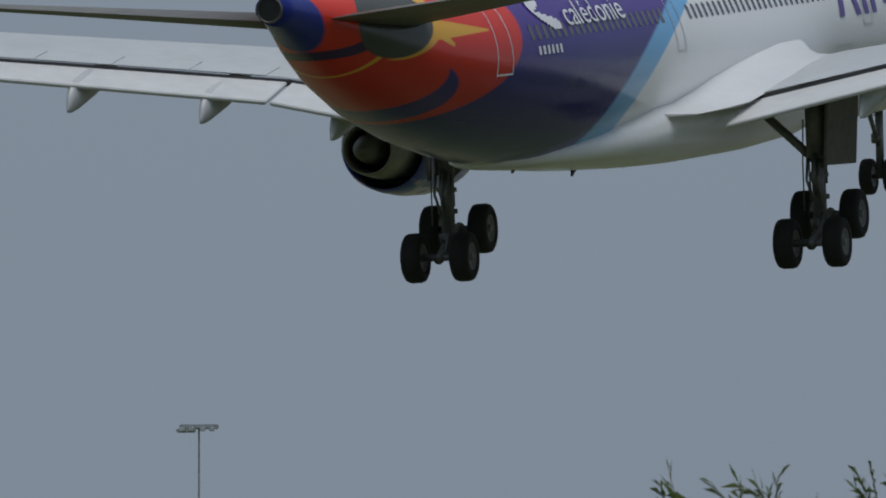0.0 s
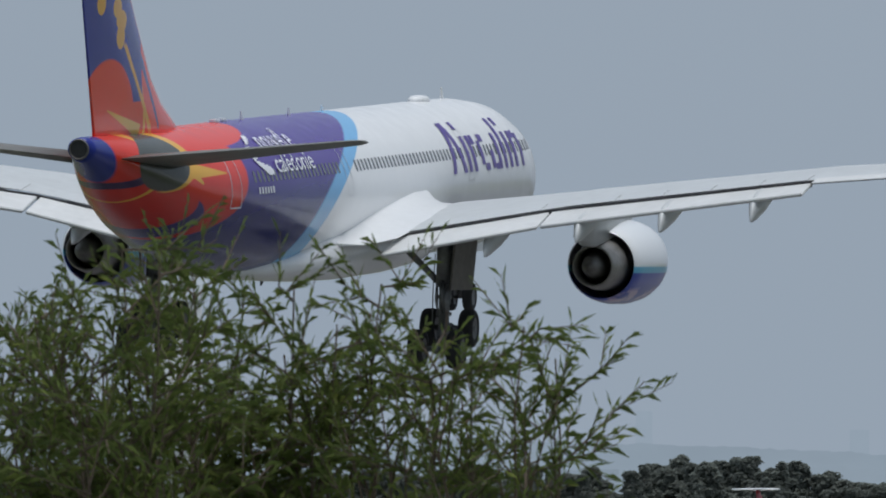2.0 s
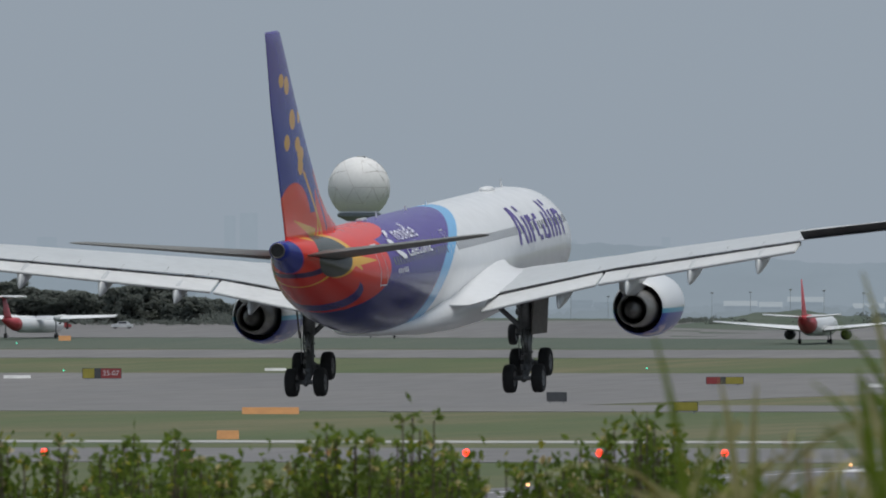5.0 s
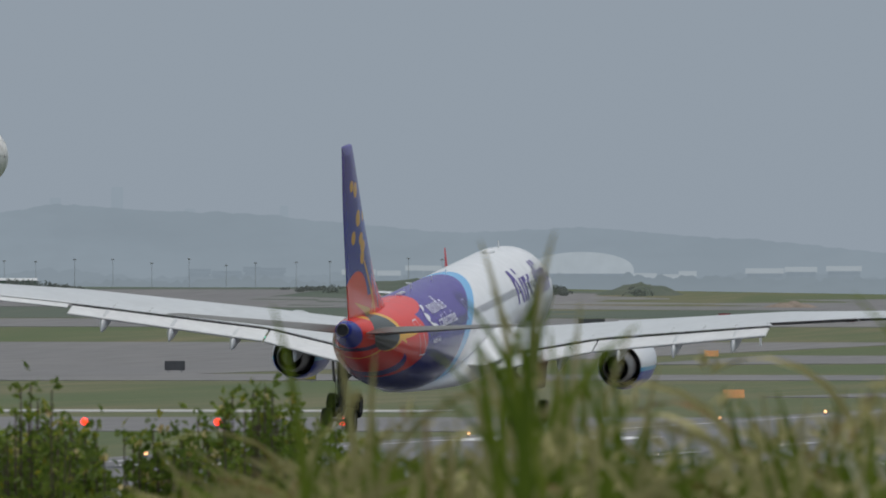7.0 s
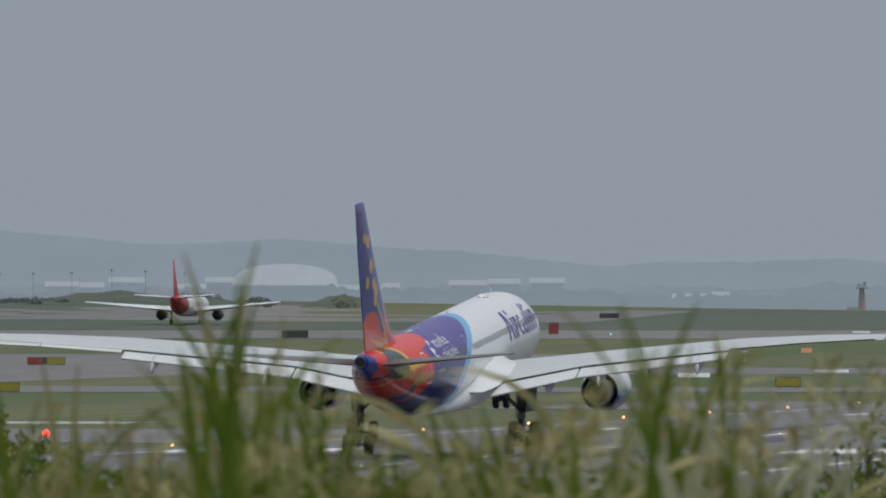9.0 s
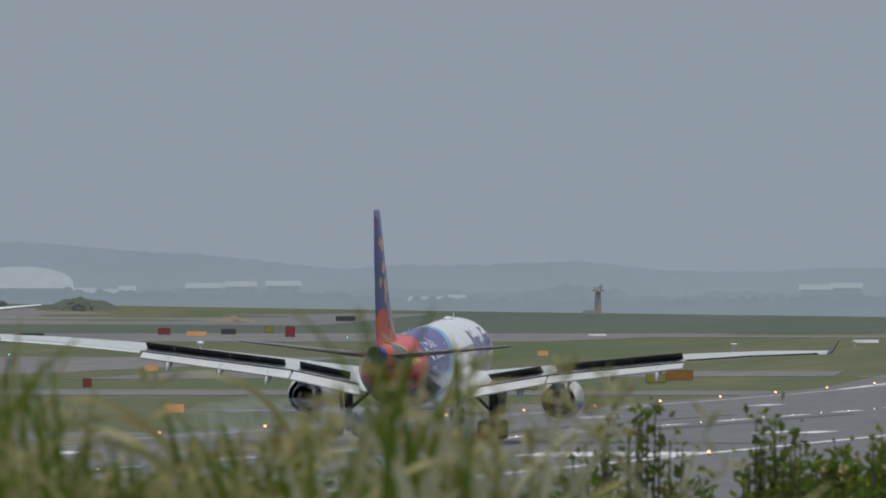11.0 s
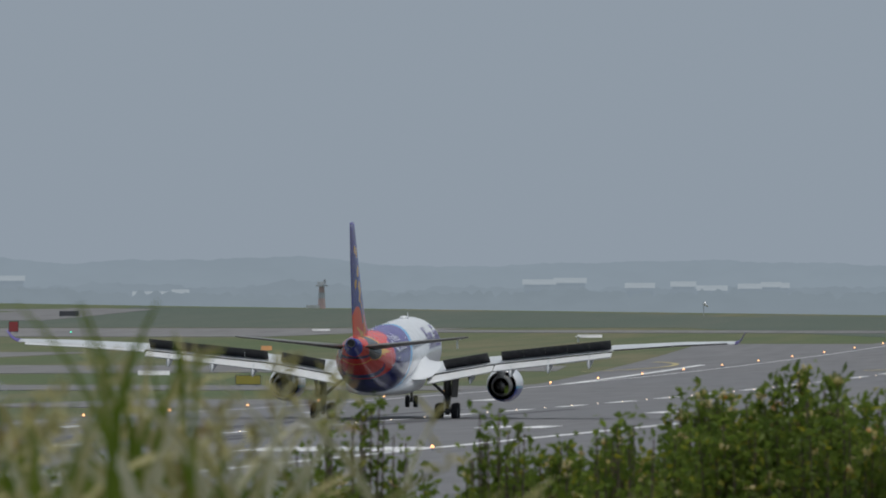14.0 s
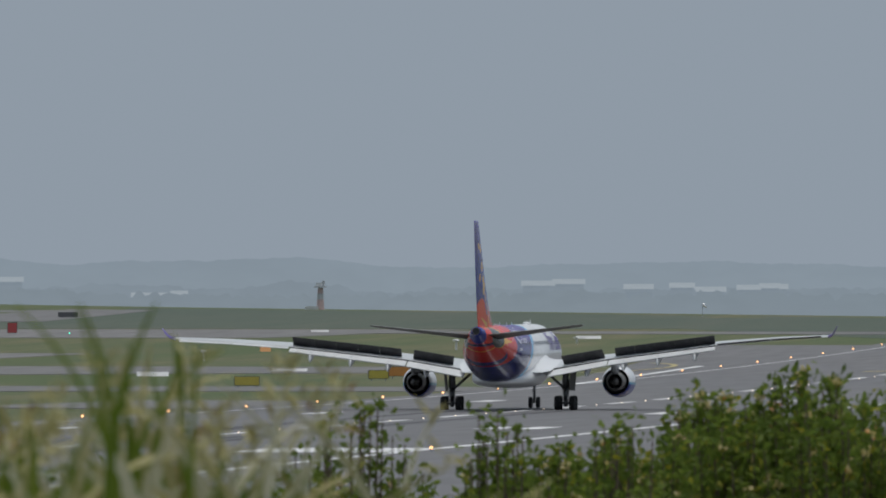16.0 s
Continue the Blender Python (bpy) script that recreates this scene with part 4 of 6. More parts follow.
def ball(bm, c, r, seg=12, rings=8):
    g = bmesh.ops.create_uvsphere(bm, u_segments=seg, v_segments=rings, radius=r)["verts"]
    for v in g:
        v.co += Vector(c)
    return bm


def lamp_thing(name, x, y, r, lens, label, group, post=0.12):
    """A low fitting: a squat housing and a glowing lens."""
    ob = empty(name, Matrix.Translation((x, y, rise(y, x) + 0.03)))
    tagged(ob, label, "light", group)
    bm = bmesh.new()
    tube(bm, [(0, 0, 0), (0, 0, post), (0, 0, post + 0.04)], [0.14, 0.11, 0.05], 8)
    part("housing", bm, M_STEEL, ob)
    part("lens", ball(bmesh.new(), (0, 0, post + r), r, 8, 6), lens, ob, "glowing lens")
    return ob


edge_l = lamp_thing("runway_light", RC - 28.5, 1851, 0.125, L_WARM, "small warm runway edge light on the asphalt", "runway edge lights")
for i in range(-14, 12):
    yy = 1851 + 67 * i
    if i:
        copy_thing(edge_l, Matrix.Translation((RC - 28.5, yy, rise(yy) + 0.03)))
    if yy < 2500 and i % 3 == 0:
        copy_thing(edge_l, Matrix.Translation((RC + 28.5, yy - 20, rise(yy - 20) + 0.03)))
mid_l = lamp_thing("runway_light", RC, 700, 0.07, L_WHITE, "tiny white runway centre light", "runway centre lights", 0.03)
for i in range(1, 56):
    yy = 700 + 30 * i
    copy_thing(mid_l, Matrix.Translation((RC + 0.9, yy + 15, rise(yy) + 0.03)))
red_l = lamp_thing("stop_light", -199.8, 1107, 0.29, L_RED, "bright red lamp at the runway holding point", "red holding point lights", 0.25)
for x in (-189.7, -179.9, -170.7, -157.3, -210.4, -221):
    copy_thing(red_l, Matrix.Translation((x, 1105, 0.04)))
grn = lamp_thing("taxi_light", -455, 2290, 0.13, L_GREEN, "small green taxiway lamp", "green taxiway lights")
for x, y in ((-545, 2700), (-372, 2330), (-330, 2300), (-318, 2280), (-300, 2560)):
    copy_thing(grn, Matrix.Translation((x, y, rise(y, x) + 0.03)))


def sign_board(x, y, panels, h, label, yaw=8.0, words=""):
    """A guidance sign: a case on feet with coloured faces."""
    ob = empty("taxiway_sign", pose(x, y, rise(y, x), 0, 0, yaw))
    tagged(ob, label, "sign")
    w = sum(p[0] for p in panels)
    u = -w / 2
    part("case", one_box((0, 0.12, 0.35 + h / 2), (w + 0.12, 0.2, h + 0.12), 0.02), M_BLACK, ob)
    for pw, m in panels:
        part("face", one_box((u + pw / 2, 0.0, 0.35 + h / 2), (pw - 0.04, 0.05, h), 0.01), m, ob)
        u += pw
    for fx in (-w * 0.35, w * 0.35):
        part("foot", one_box((fx, 0.1, 0.15), (0.1, 0.1, 0.4), 0.01), M_STEEL, ob)
    if words:
        cu = bpy.data.curves.new("words", "FONT")
        cu.body, cu.size, cu.align_x, cu.align_y = words, h * 0.75, "CENTER", "CENTER"
        t = new("words", cu)
        me = bpy.data.meshes.new_from_object(t.evaluated_get(bpy.context.evaluated_depsgraph_get()))
        bpy.data.objects.remove(t)
        me.materials.append(M_WHITE)
        t = new("lettering", me)
        t.parent = ob
        t.matrix_basis = pose(w / 2 - panels[-1][0] / 2, -0.035, 0.35 + h / 2, 90)
        t["label"] = "white characters " + words
    return ob


sign_board(-424, 2162, [(1.7, M_YEL), (0.9, M_BLACK), (2.9, M_RED)], 1.35, "yellow, black and red runway sign in the grass", 11, "25-07")
sign_board(-321, 2078, [(1.9, M_RED), (0.7, M_BLACK), (2.4, M_YEL)], 0.9, "red, black and yellow taxiway sign in the grass", 10)
sign_board(-179.5, 1852, [(2.4, M_YEL)], 0.95, "yellow taxiway sign in the grass", 6)
sign_board(-180.3, 1890, [(3.3, M_ORANGE)], 1.1, "orange-red taxiway sign in the grass", 6)
sign_board(-184.5, 1748, [(2.8, M_YEL)], 0.95, "yellow taxiway sign on a grass island", 6)
sign_board(-310, 2563, [(1.5, M_RED)], 1.6, "small red sign in the far grass", 7)
sign_board(-331, 2822, [(3.5, M_BLACK)], 0.8, "long black sign back in the far grass", 7)
sign_board(-300, 1811, [(2.3, M_BLACK)], 1.0, "dark grey sign back on the asphalt edge", 10)
sign_board(-345, 2500, [(4.2, M_BLACK)], 1.1, "long dark sign back in the grass", 10)
sign_board(-336, 2600, [(2.0, M_RED)], 1.0, "red sign in the far grass", 8)
sign_board(-325.5, 2604, [(2.4, M_BLACK)], 0.8, "dark sign back beside the far taxiway", 8)
sign_board(-239.6, 1784, [(0.9, M_RED)], 0.9, "small red sign beside the taxiway", 8)
sign_board(-262, 1668, [(2.6, M_YEL)], 0.9, "yellow sign in the worn grass", 8)


def gable_marker(x, y, w, h, m, label, name="gable_marker"):
    """A low tent-shaped boundary marker."""
    bm = bmesh.new()
    d = h * 0.8
    loft(bm, [[(-w / 2, -d, 0), (-w / 2, d, 0), (-w / 2, 0.08, h), (-w / 2, -0.08, h)], [(w / 2, -d, 0), (w / 2, d, 0), (w / 2, 0.08, h), (w / 2, -0.08, h)]])
    ob = part(name, bm, m)
    ob.matrix_basis = pose(x, y, rise(y, x) + 0.01, 0, 0, 9)
    return tagged(ob, label, "marker", "boundary markers")


for x, y, w, h in ((-306, 1656, 6.2, 0.75), (-246, 1311, 1.9, 0.75), (-186.5, 1450, 2.0, 0.8), (-330.6, 2601, 3.4, 0.8), (-545, 2744, 2.2, 0.9), (-268, 2060, 1.9, 0.8), (-240, 2300, 1.6, 0.7)):
    gable_marker(x, y, w, h, M_ORANGE, "orange boundary marker in the grass")
for x, y, w, h in ((-215.2, 1926, 4.0, 0.55), (-297, 2062, 3.8, 0.5), (-442, 2190, 3.9, 0.5), (-427, 2315, 3.3, 0.4), (-208, 2500, 4.0, 0.5), (-262, 2600, 3.0, 0.4), (-205, 1995, 4.6, 0.4)):
    gable_marker(x, y, w, h, M_PAINT, "white boundary marker in the grass")


def heap(name, x, y, w, d, h, m, label, cat, seedv):
    """A low lumpy rise of earth on the ground, falling to nothing at its rim."""
    verts, faces, n = [], [], 22
    for j in range(n + 1):
        for i in range(n + 1):
            u, v = 2 * i / n - 1, 2 * j / n - 1
            fall = max(0.0, 1 - u * u) * max(0.0, 1 - v * v)
            lump = 0.75 + 0.55 * noise.noise(Vector((u * 2.6, v * 2.0, seedv))) + 0.25 * noise.noise(Vector((u * 8.0, v * 6.0, seedv)))
            px, py = x + u * w / 2, y + v * d / 2
            verts.append((px, py, rise(py, px) - 0.05 + h * fall * lump))
    for j in range(n):
        for i in range(n):
            a = j * (n + 1) + i
            faces.append((a, a + 1, a + n + 2, a + n + 1))
    return tagged(smooth(part(name, (verts, faces), m)), label, cat, kind="structure")


M_EARTH = mat("bare_earth", (0.21, 0.17, 0.135), 0.95, var=0.35, fine=2.0, coarse=0.3, relief=0.05)
heap("ground", -352, 2818, 10.5, 9, 1.3, M_EARTH, "low heap of bare brown earth", "earth heap", 3.0)
# the knolls share the bank's haze-tinted green
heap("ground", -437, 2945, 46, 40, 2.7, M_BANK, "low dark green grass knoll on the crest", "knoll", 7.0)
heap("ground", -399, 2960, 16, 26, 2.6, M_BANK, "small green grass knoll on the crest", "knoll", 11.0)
sign_board(-322.5, 2636, [(1.5, M_YEL)], 0.9, "small yellow sign beside the far taxiway", 7)
sign_board(-319.0, 2638, [(1.5, M_YEL)], 0.9, "small yellow sign beside the far taxiway", 7)


def antenna_post(x, y, h):
    ob = empty("antenna_post", Matrix.Translation((x, y, rise(y, x))))
    tagged(ob, "short white antenna post with a rounded cap", "antenna", "antenna posts")
    bm = bmesh.new()
    tube(bm, [(0, 0, 0), (0, 0, h * 0.8)], 0.16, 8)
    part("post", bm, M_WHITE, ob)
    bm = bmesh.new()
    tube(bm, [(0, 0, h * 0.78), (0, 0, h * 0.86), (0, 0, h * 0.97), (0, 0, h)], [0.35, 0.55, 0.45, 0.1], 12)
    smooth(part("cap", bm, M_WHITE, ob))


for x, y, h in ((-281, 2215, 2.9), (-214, 2330, 1.6), (-204, 2430, 1.0), (-233, 2150, 1.6)):
    antenna_post(x, y, h)


M_BOARD = mat("faded_red_board", (0.48, 0.15, 0.15), 0.6, var=0.15)


def barrier(x, y, n, w, h, label, yaw=8):
    ob = empty("barrier", pose(x, y, rise(y, x), 0, 0, yaw))
    tagged(ob, label, "barrier")
    for i in range(n):
        part("panel", one_box(((i - n / 2 + 0.5) * w, 0, h / 2), (w - 0.02, 0.12, h), 0.02), M_BOARD if i % 2 == 0 else M_WHITE, ob)
    return ob


barrier(-160.2, 2552, 5, 0.72, 2.5, "red and white striped board beside the runway end")
barrier(-418, 2945, 16, 0.6, 0.7, "low row of red and white barrier blocks")
barrier(-528, 2975, 20, 0.7, 0.75, "low row of red and white barrier blocks", 10)

# wind sock and marker tower on the far bank
ws = empty("wind_sock", Matrix.Translation((-223.5, 2950, rise(2950, -223.5))))
tagged(ws, "white wind sock on a thin pole", "wind sock")
bm = bmesh.new()
tube(bm, [(0, 0, 0), (0, 0, 2.6)], 0.05, 8)
part("pole", bm, M_POST, ws)
bm = bmesh.new()
tube(bm, [(0, 0, 2.55), (0.3, 0, 2.3), (0.75, 0, 1.85)], [0.34, 0.27, 0.16], 10)
smooth(part("sock", bm, M_WHITE, ws))

# the tower's red and white, with haze painted in as a paler tone
M_DULLRED = mat("hazed_red", (0.50, 0.37, 0.36), 0.8)
M_DULLWHITE = mat("hazed_white", (0.42, 0.44, 0.46), 0.8)
tower = empty("beacon_tower", Matrix.Translation((-302.5, 3003, rise(3003, -302.5) - 0.3)))
tagged(tower, "small red and white striped beacon tower", "tower")
for i in range(4):
    bm = bmesh.new()
    tube(bm, [(0, 0, i * 1.15), (0, 0, i * 1.15 + 1.13)], [0.78 - 0.07 * i, 0.72 - 0.07 * i], 10)
    part("tower_band", bm, M_DULLWHITE if i == 2 else M_DULLRED, tower)
part("gallery", one_box((0, 0, 4.75), (2.2, 2.2, 0.25), 0.04), M_DULLWHITE, tower)
part("cabin", one_box((-0.2, 0, 5.2), (1.2, 1.2, 0.7), 0.05), M_PALE, tower)
part("cabin", one_box((0.6, 0, 5.5), (0.5, 0.5, 0.9), 0.05), M_DULLWHITE, tower)
part("hut", one_box((-1.6, 0, 0.5), (2.6, 1.8, 0.9), 0.05), M_PALE, tower)


def az_place(az, dist, el=None):
    """A place by its bearing and distance from the mound; with a height angle, the height too."""
    x, y = dist * math.sin(radians(az)), dist * math.cos(radians(az))
    return x, y, (rise(y, x) if el is None else 9.79 + dist * math.tan(radians(el)))


# radar tower with its white radome
RD = 3080
rx, ry, rz0 = az_place(-10.140, RD)
rad = RD * 54.5 / 27100
zc = 9.79 + RD * math.tan(radians(0.514))
dome = empty("radar_tower", Matrix.Translation((rx, ry, 0)))
tagged(dome, "white spherical radome on a tall cream concrete column", "radar tower")
bm = bmesh.new()
tube(bm, [(0, 0, 4.0), (0, 0, zc - rad * 0.86)], [1.75, 1.62], 24)
smooth(part("column", bm, M_CREAM, dome, "cream concrete column"))
bm = bmesh.new()
tube(bm, [(0, 0, zc - rad * 1.08), (0, 0, zc - rad * 0.93), (0, 0, zc - rad * 0.86), (0, 0, zc - rad * 0.80)], [2.4, 4.35, 4.4, 3.9], 32)
smooth(part("platform", bm, M_STEEL, dome, "dark grey round platform"), False)
bm = ball(bmesh.new(), (0, 0, zc), rad, 48, 32)
for v in list(bm.verts):
    if v.co.z < zc - rad * 0.82:
        bm.verts.remove(v)
shell = smooth(part("radome", bm, M_RADOME, dome, "white panelled radome"))
bm = bmesh.new()
bmesh.ops.create_icosphere(bm, subdivisions=2, radius=rad * 1.004)
rnd = random.Random(8)
edges = [(e.verts[0].co.copy(), e.verts[1].co.copy()) for e in bm.edges]
bm.free()
seams = bmesh.new()
for a, b in edges:
    if min(a.z, b.z) > -rad * 0.75 and rnd.random() < 0.62:
        tube(seams, [a * 1.001, ((a + b) / 2).normalized() * rad * 1.005, b * 1.001], 0.06, 4, False)
for v in seams.verts:
    v.co.z += zc
part("seam", seams, M_SEAM, shell, "grey panel seams").data.update()
part("hatch", one_box((0.6, -0.5, zc + rad), (1.6, 1.2, 0.25), 0.05), M_PALE, dome)

# lattice pylon
px_, py_, pz_ = az_place(-10.395, 3300)
pyl = empty("power_pylon", Matrix.Translation((px_, py_, 2)))
tagged(pyl, "thin grey lattice pylon with cross arms", "pylon")
ph = 9.79 + 3300 * math.tan(radians(0.318)) - 2
for sx in (-1, 1):
    for sy in (-1, 1):
        bm = bmesh.new()
        tube(bm, [(sx * 0.6, sy * 0.6, 0), (sx * 0.3, sy * 0.3, ph)], 0.10, 5)
        part("leg", bm, M_POST, pyl)
for i in range(14):
    z0, z1 = ph * i / 14, ph * (i + 1) / 14
    w0 = 0.6 - 0.3 * i / 14
    bm = bmesh.new()
    tube(bm, [(-w0, -w0, z0), (w0, -w0, z1)], 0.06, 4)
    part("brace", bm, M_POST, pyl)
for z in (0.97, 0.80, 0.66):
    bm = bmesh.new()
    tube(bm, [(-1.9, 0, ph * z), (1.9, 0, ph * z)], 0.10, 5)
    part("cross_arm", bm, M_POST, pyl)


def mast(az, dist, el, w, label, name="light_mast", arm=1.2, base=None):
    x, y, z = az_place(az, dist)
    if base is not None:
        z = base
    h = 9.79 + dist * math.tan(radians(el)) - z
    ob = empty(name, Matrix.Translation((x, y, z)))
    tagged(ob, label, "light mast", "light masts" if dist > 2000 else "")
    bm = bmesh.new()
    tube(bm, [(0, 0, 0), (0, 0, h)], [w, w * 0.6], 8)
    part("pole", bm, M_POST, ob)
    part("head", one_box((0, 0, h), (arm, 0.5, 0.28), 0.05), M_POST, ob, "flat lamp head")
    if dist < 2000:
        part("head", one_box((-0.35 * arm, 0, h - 0.22), (arm * 0.45, 0.6, 0.22), 0.05), M_POST, ob)
        for k in (-0.4, -0.15, 0.15, 0.4):
            part("floodlight", one_box((k * arm, -0.35, h - 0.15), (0.3, 0.25, 0.25), 0.04), M_PALE, ob)


mast(-19.066, 900, 1.270, 0.10, "grey floodlight mast with a wide lamp bar", arm=2.3, base=0)
rnd = random.Random(3)
for i in range(20):
    az = -10.85 + 0.135 * i + rnd.uniform(-0.02, 0.02)
    mast(az, 3040 + rnd.uniform(0, 60), 0.105 + rnd.uniform(0, 0.03), 0.055, "thin lamp post beyond the airfield crest", arm=0.55)

# control tower beyond the shrubs
cx, cy, cz_ = az_place(-13.83, 1700)
ct = empty("control_tower", Matrix.Translation((cx, cy, 0)))
tagged(ct, "grey control tower with a glazed cab", "control tower")
ctop = 9.5 + 1700 * math.tan(radians(1.057))
bm = bmesh.new()
tube(bm, [(0, 0, 0), (0, 0, ctop - 7)], [3.0, 2.6], 20)
smooth(part("shaft", bm, M_PALE, ct))
bm = bmesh.new()
tube(bm, [(0, 0, ctop - 7.2), (0, 0, ctop - 4.4)], [2.8, 3.3], 12)
# the base glows in the pale haze tone
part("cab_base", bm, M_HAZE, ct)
bm = bmesh.new()
tube(bm, [(0, 0, ctop - 4.4), (0, 0, ctop - 0.5)], [3.1, 4.0], 12)
part("cab_glass", bm, mat("tower_glass", (0.10, 0.16, 0.18), 0.1, var=0.15), ct, "dark green glazing")
bm = bmesh.new()
tube(bm, [(0, 0, ctop - 0.6), (0, 0, ctop)], [4.15, 4.1], 12)
part("cab_roof", bm, M_STEEL, ct)
bm = bmesh.new()
tube(bm, [(0.3, 0, ctop), (0.3, 0, ctop + 1.8)], 0.09, 6)
box(bm, (0.3, 0, ctop + 1.1), (0.7, 0.1, 0.1))
part("antenna", bm, M_STEEL, ct)

# the far shore: hangars, sheds and blocks in the haze
def shed(az0, az1, el0, el1, dist, m, label, name="warehouse", roof=0.0):
    x0, y0, _ = az_place(az0, dist)
    x1, y1, _ = az_place(az1, dist)
    z0, z1 = 9.79 + dist * math.tan(radians(el0)), 9.79 + dist * math.tan(radians(el1))
    w = math.hypot(x1 - x0, y1 - y0)
    ob = empty(name, Matrix.Translation(((x0 + x1) / 2, (y0 + y1) / 2, z0)) @ pose(0, 0, 0, 0, 0, -(az0 + az1) / 2))
    tagged(ob, label, "building", kind="structure")
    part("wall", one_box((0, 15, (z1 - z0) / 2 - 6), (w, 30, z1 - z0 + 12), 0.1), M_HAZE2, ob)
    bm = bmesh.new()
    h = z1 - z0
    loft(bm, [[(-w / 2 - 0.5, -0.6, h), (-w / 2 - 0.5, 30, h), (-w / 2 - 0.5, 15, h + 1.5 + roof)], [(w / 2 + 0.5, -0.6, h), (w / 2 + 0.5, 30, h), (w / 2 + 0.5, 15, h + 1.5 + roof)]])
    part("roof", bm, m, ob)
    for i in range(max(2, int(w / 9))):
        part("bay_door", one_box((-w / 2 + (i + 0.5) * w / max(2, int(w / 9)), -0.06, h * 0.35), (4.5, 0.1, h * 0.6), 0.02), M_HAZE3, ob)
    return ob


D = 4392
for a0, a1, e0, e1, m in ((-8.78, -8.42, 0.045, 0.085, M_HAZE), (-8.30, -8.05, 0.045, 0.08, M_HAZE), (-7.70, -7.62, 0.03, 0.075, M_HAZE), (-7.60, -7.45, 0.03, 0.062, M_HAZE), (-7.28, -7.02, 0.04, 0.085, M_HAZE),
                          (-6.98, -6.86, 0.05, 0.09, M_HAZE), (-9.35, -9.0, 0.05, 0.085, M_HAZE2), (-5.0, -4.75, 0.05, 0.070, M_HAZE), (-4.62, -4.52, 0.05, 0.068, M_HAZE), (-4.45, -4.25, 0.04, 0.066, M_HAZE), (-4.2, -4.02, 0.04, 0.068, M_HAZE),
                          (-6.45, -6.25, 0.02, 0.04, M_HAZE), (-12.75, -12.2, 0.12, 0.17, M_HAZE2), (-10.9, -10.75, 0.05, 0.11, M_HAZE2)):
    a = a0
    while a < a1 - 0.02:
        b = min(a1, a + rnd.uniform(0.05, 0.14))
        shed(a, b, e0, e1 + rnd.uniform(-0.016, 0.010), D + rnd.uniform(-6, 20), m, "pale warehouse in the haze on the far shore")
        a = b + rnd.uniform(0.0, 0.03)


def arched_hall():
    x0, y0, _ = az_place(-8.09, 4372)
    x1, y1, _ = az_place(-7.70, 4372)
    w = math.hypot(x1 - x0, y1 - y0)
    z0 = 9.79 + 4372 * math.tan(radians(0.085))
    h = 4372 * math.tan(radians(0.074))
    ob = empty("arched_hall", Matrix.Translation(((x0 + x1) / 2, (y0 + y1) / 2, z0)) @ pose(0, 0, 0, 0, 0, 7.9))
    tagged(ob, "large pale arched hangar roof in the haze", "building", kind="structure")
    rings = []
    for y in (0, 30):
        rings.append([(w / 2 * math.cos(math.pi * k / 24), y, h * math.sin(math.pi * k / 24) ** 0.8) for k in range(25)] + [(-w / 2, y, -8), (w / 2, y, -8)])
    bm = bmesh.new()
    loft(bm, rings)
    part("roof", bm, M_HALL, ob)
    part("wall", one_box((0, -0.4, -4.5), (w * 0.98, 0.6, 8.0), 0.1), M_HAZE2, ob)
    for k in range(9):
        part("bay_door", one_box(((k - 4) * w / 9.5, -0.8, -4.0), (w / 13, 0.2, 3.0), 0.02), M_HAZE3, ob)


arched_hall()


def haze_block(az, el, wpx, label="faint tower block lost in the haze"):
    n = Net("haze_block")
    # the haze is put into an even glow close to the sky's tone
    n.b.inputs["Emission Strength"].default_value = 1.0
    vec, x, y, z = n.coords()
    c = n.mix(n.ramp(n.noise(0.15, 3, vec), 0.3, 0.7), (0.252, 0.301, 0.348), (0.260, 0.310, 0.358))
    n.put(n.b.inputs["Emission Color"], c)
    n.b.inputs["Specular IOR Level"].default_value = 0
    x, y, _ = az_place(az, 4780)
    h = 4780 * math.tan(radians(el))
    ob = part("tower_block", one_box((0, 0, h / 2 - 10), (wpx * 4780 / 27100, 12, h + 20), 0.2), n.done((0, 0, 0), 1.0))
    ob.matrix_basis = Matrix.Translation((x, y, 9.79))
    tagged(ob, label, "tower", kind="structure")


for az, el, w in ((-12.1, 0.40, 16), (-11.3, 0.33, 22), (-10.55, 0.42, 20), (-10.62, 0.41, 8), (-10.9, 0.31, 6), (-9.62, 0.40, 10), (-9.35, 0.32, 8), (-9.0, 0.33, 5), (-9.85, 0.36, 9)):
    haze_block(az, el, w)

# sheds and vehicles before the tree line
def small_hut(az, dist, w, h, m, label, name="shed"):
    x, y, z = az_place(az, dist)
    ob = empty(name, pose(x, y, z, 0, 0, -az))
    tagged(ob, label, "shed")
    part("wall", one_box((0, 1.5, h / 2), (w, 3, h), 0.04), m, ob)
    bm = bmesh.new()
    loft(bm, [[(-w / 2 - 0.15, -0.2, h), (-w / 2 - 0.15, 3.2, h), (-w / 2 - 0.15, 1.5, h + 0.5)], [(w / 2 + 0.15, -0.2, h), (w / 2 + 0.15, 3.2, h), (w / 2 + 0.15, 1.5, h + 0.5)]])
    part("roof", bm, M_PALE, ob)
    part("door", one_box((w * 0.2, -0.02, h * 0.4), (0.9, 0.06, h * 0.75), 0.01), M_STEEL, ob)


small_hut(-11.75, 2925, 5.0, 1.9, M_PALE, "white site hut before the trees")
small_hut(-11.94, 2925, 3.4, 1.2, M_PALE, "small white hut before the trees")
# this wall glows in the pale haze tone
small_hut(-12.12, 2925, 3.8, 1.2, M_HAZE, "small grey hut before the trees")
small_hut(-11.66, 2925, 4.0, 1.4, M_CANVAS, "orange-brown shed before the trees")
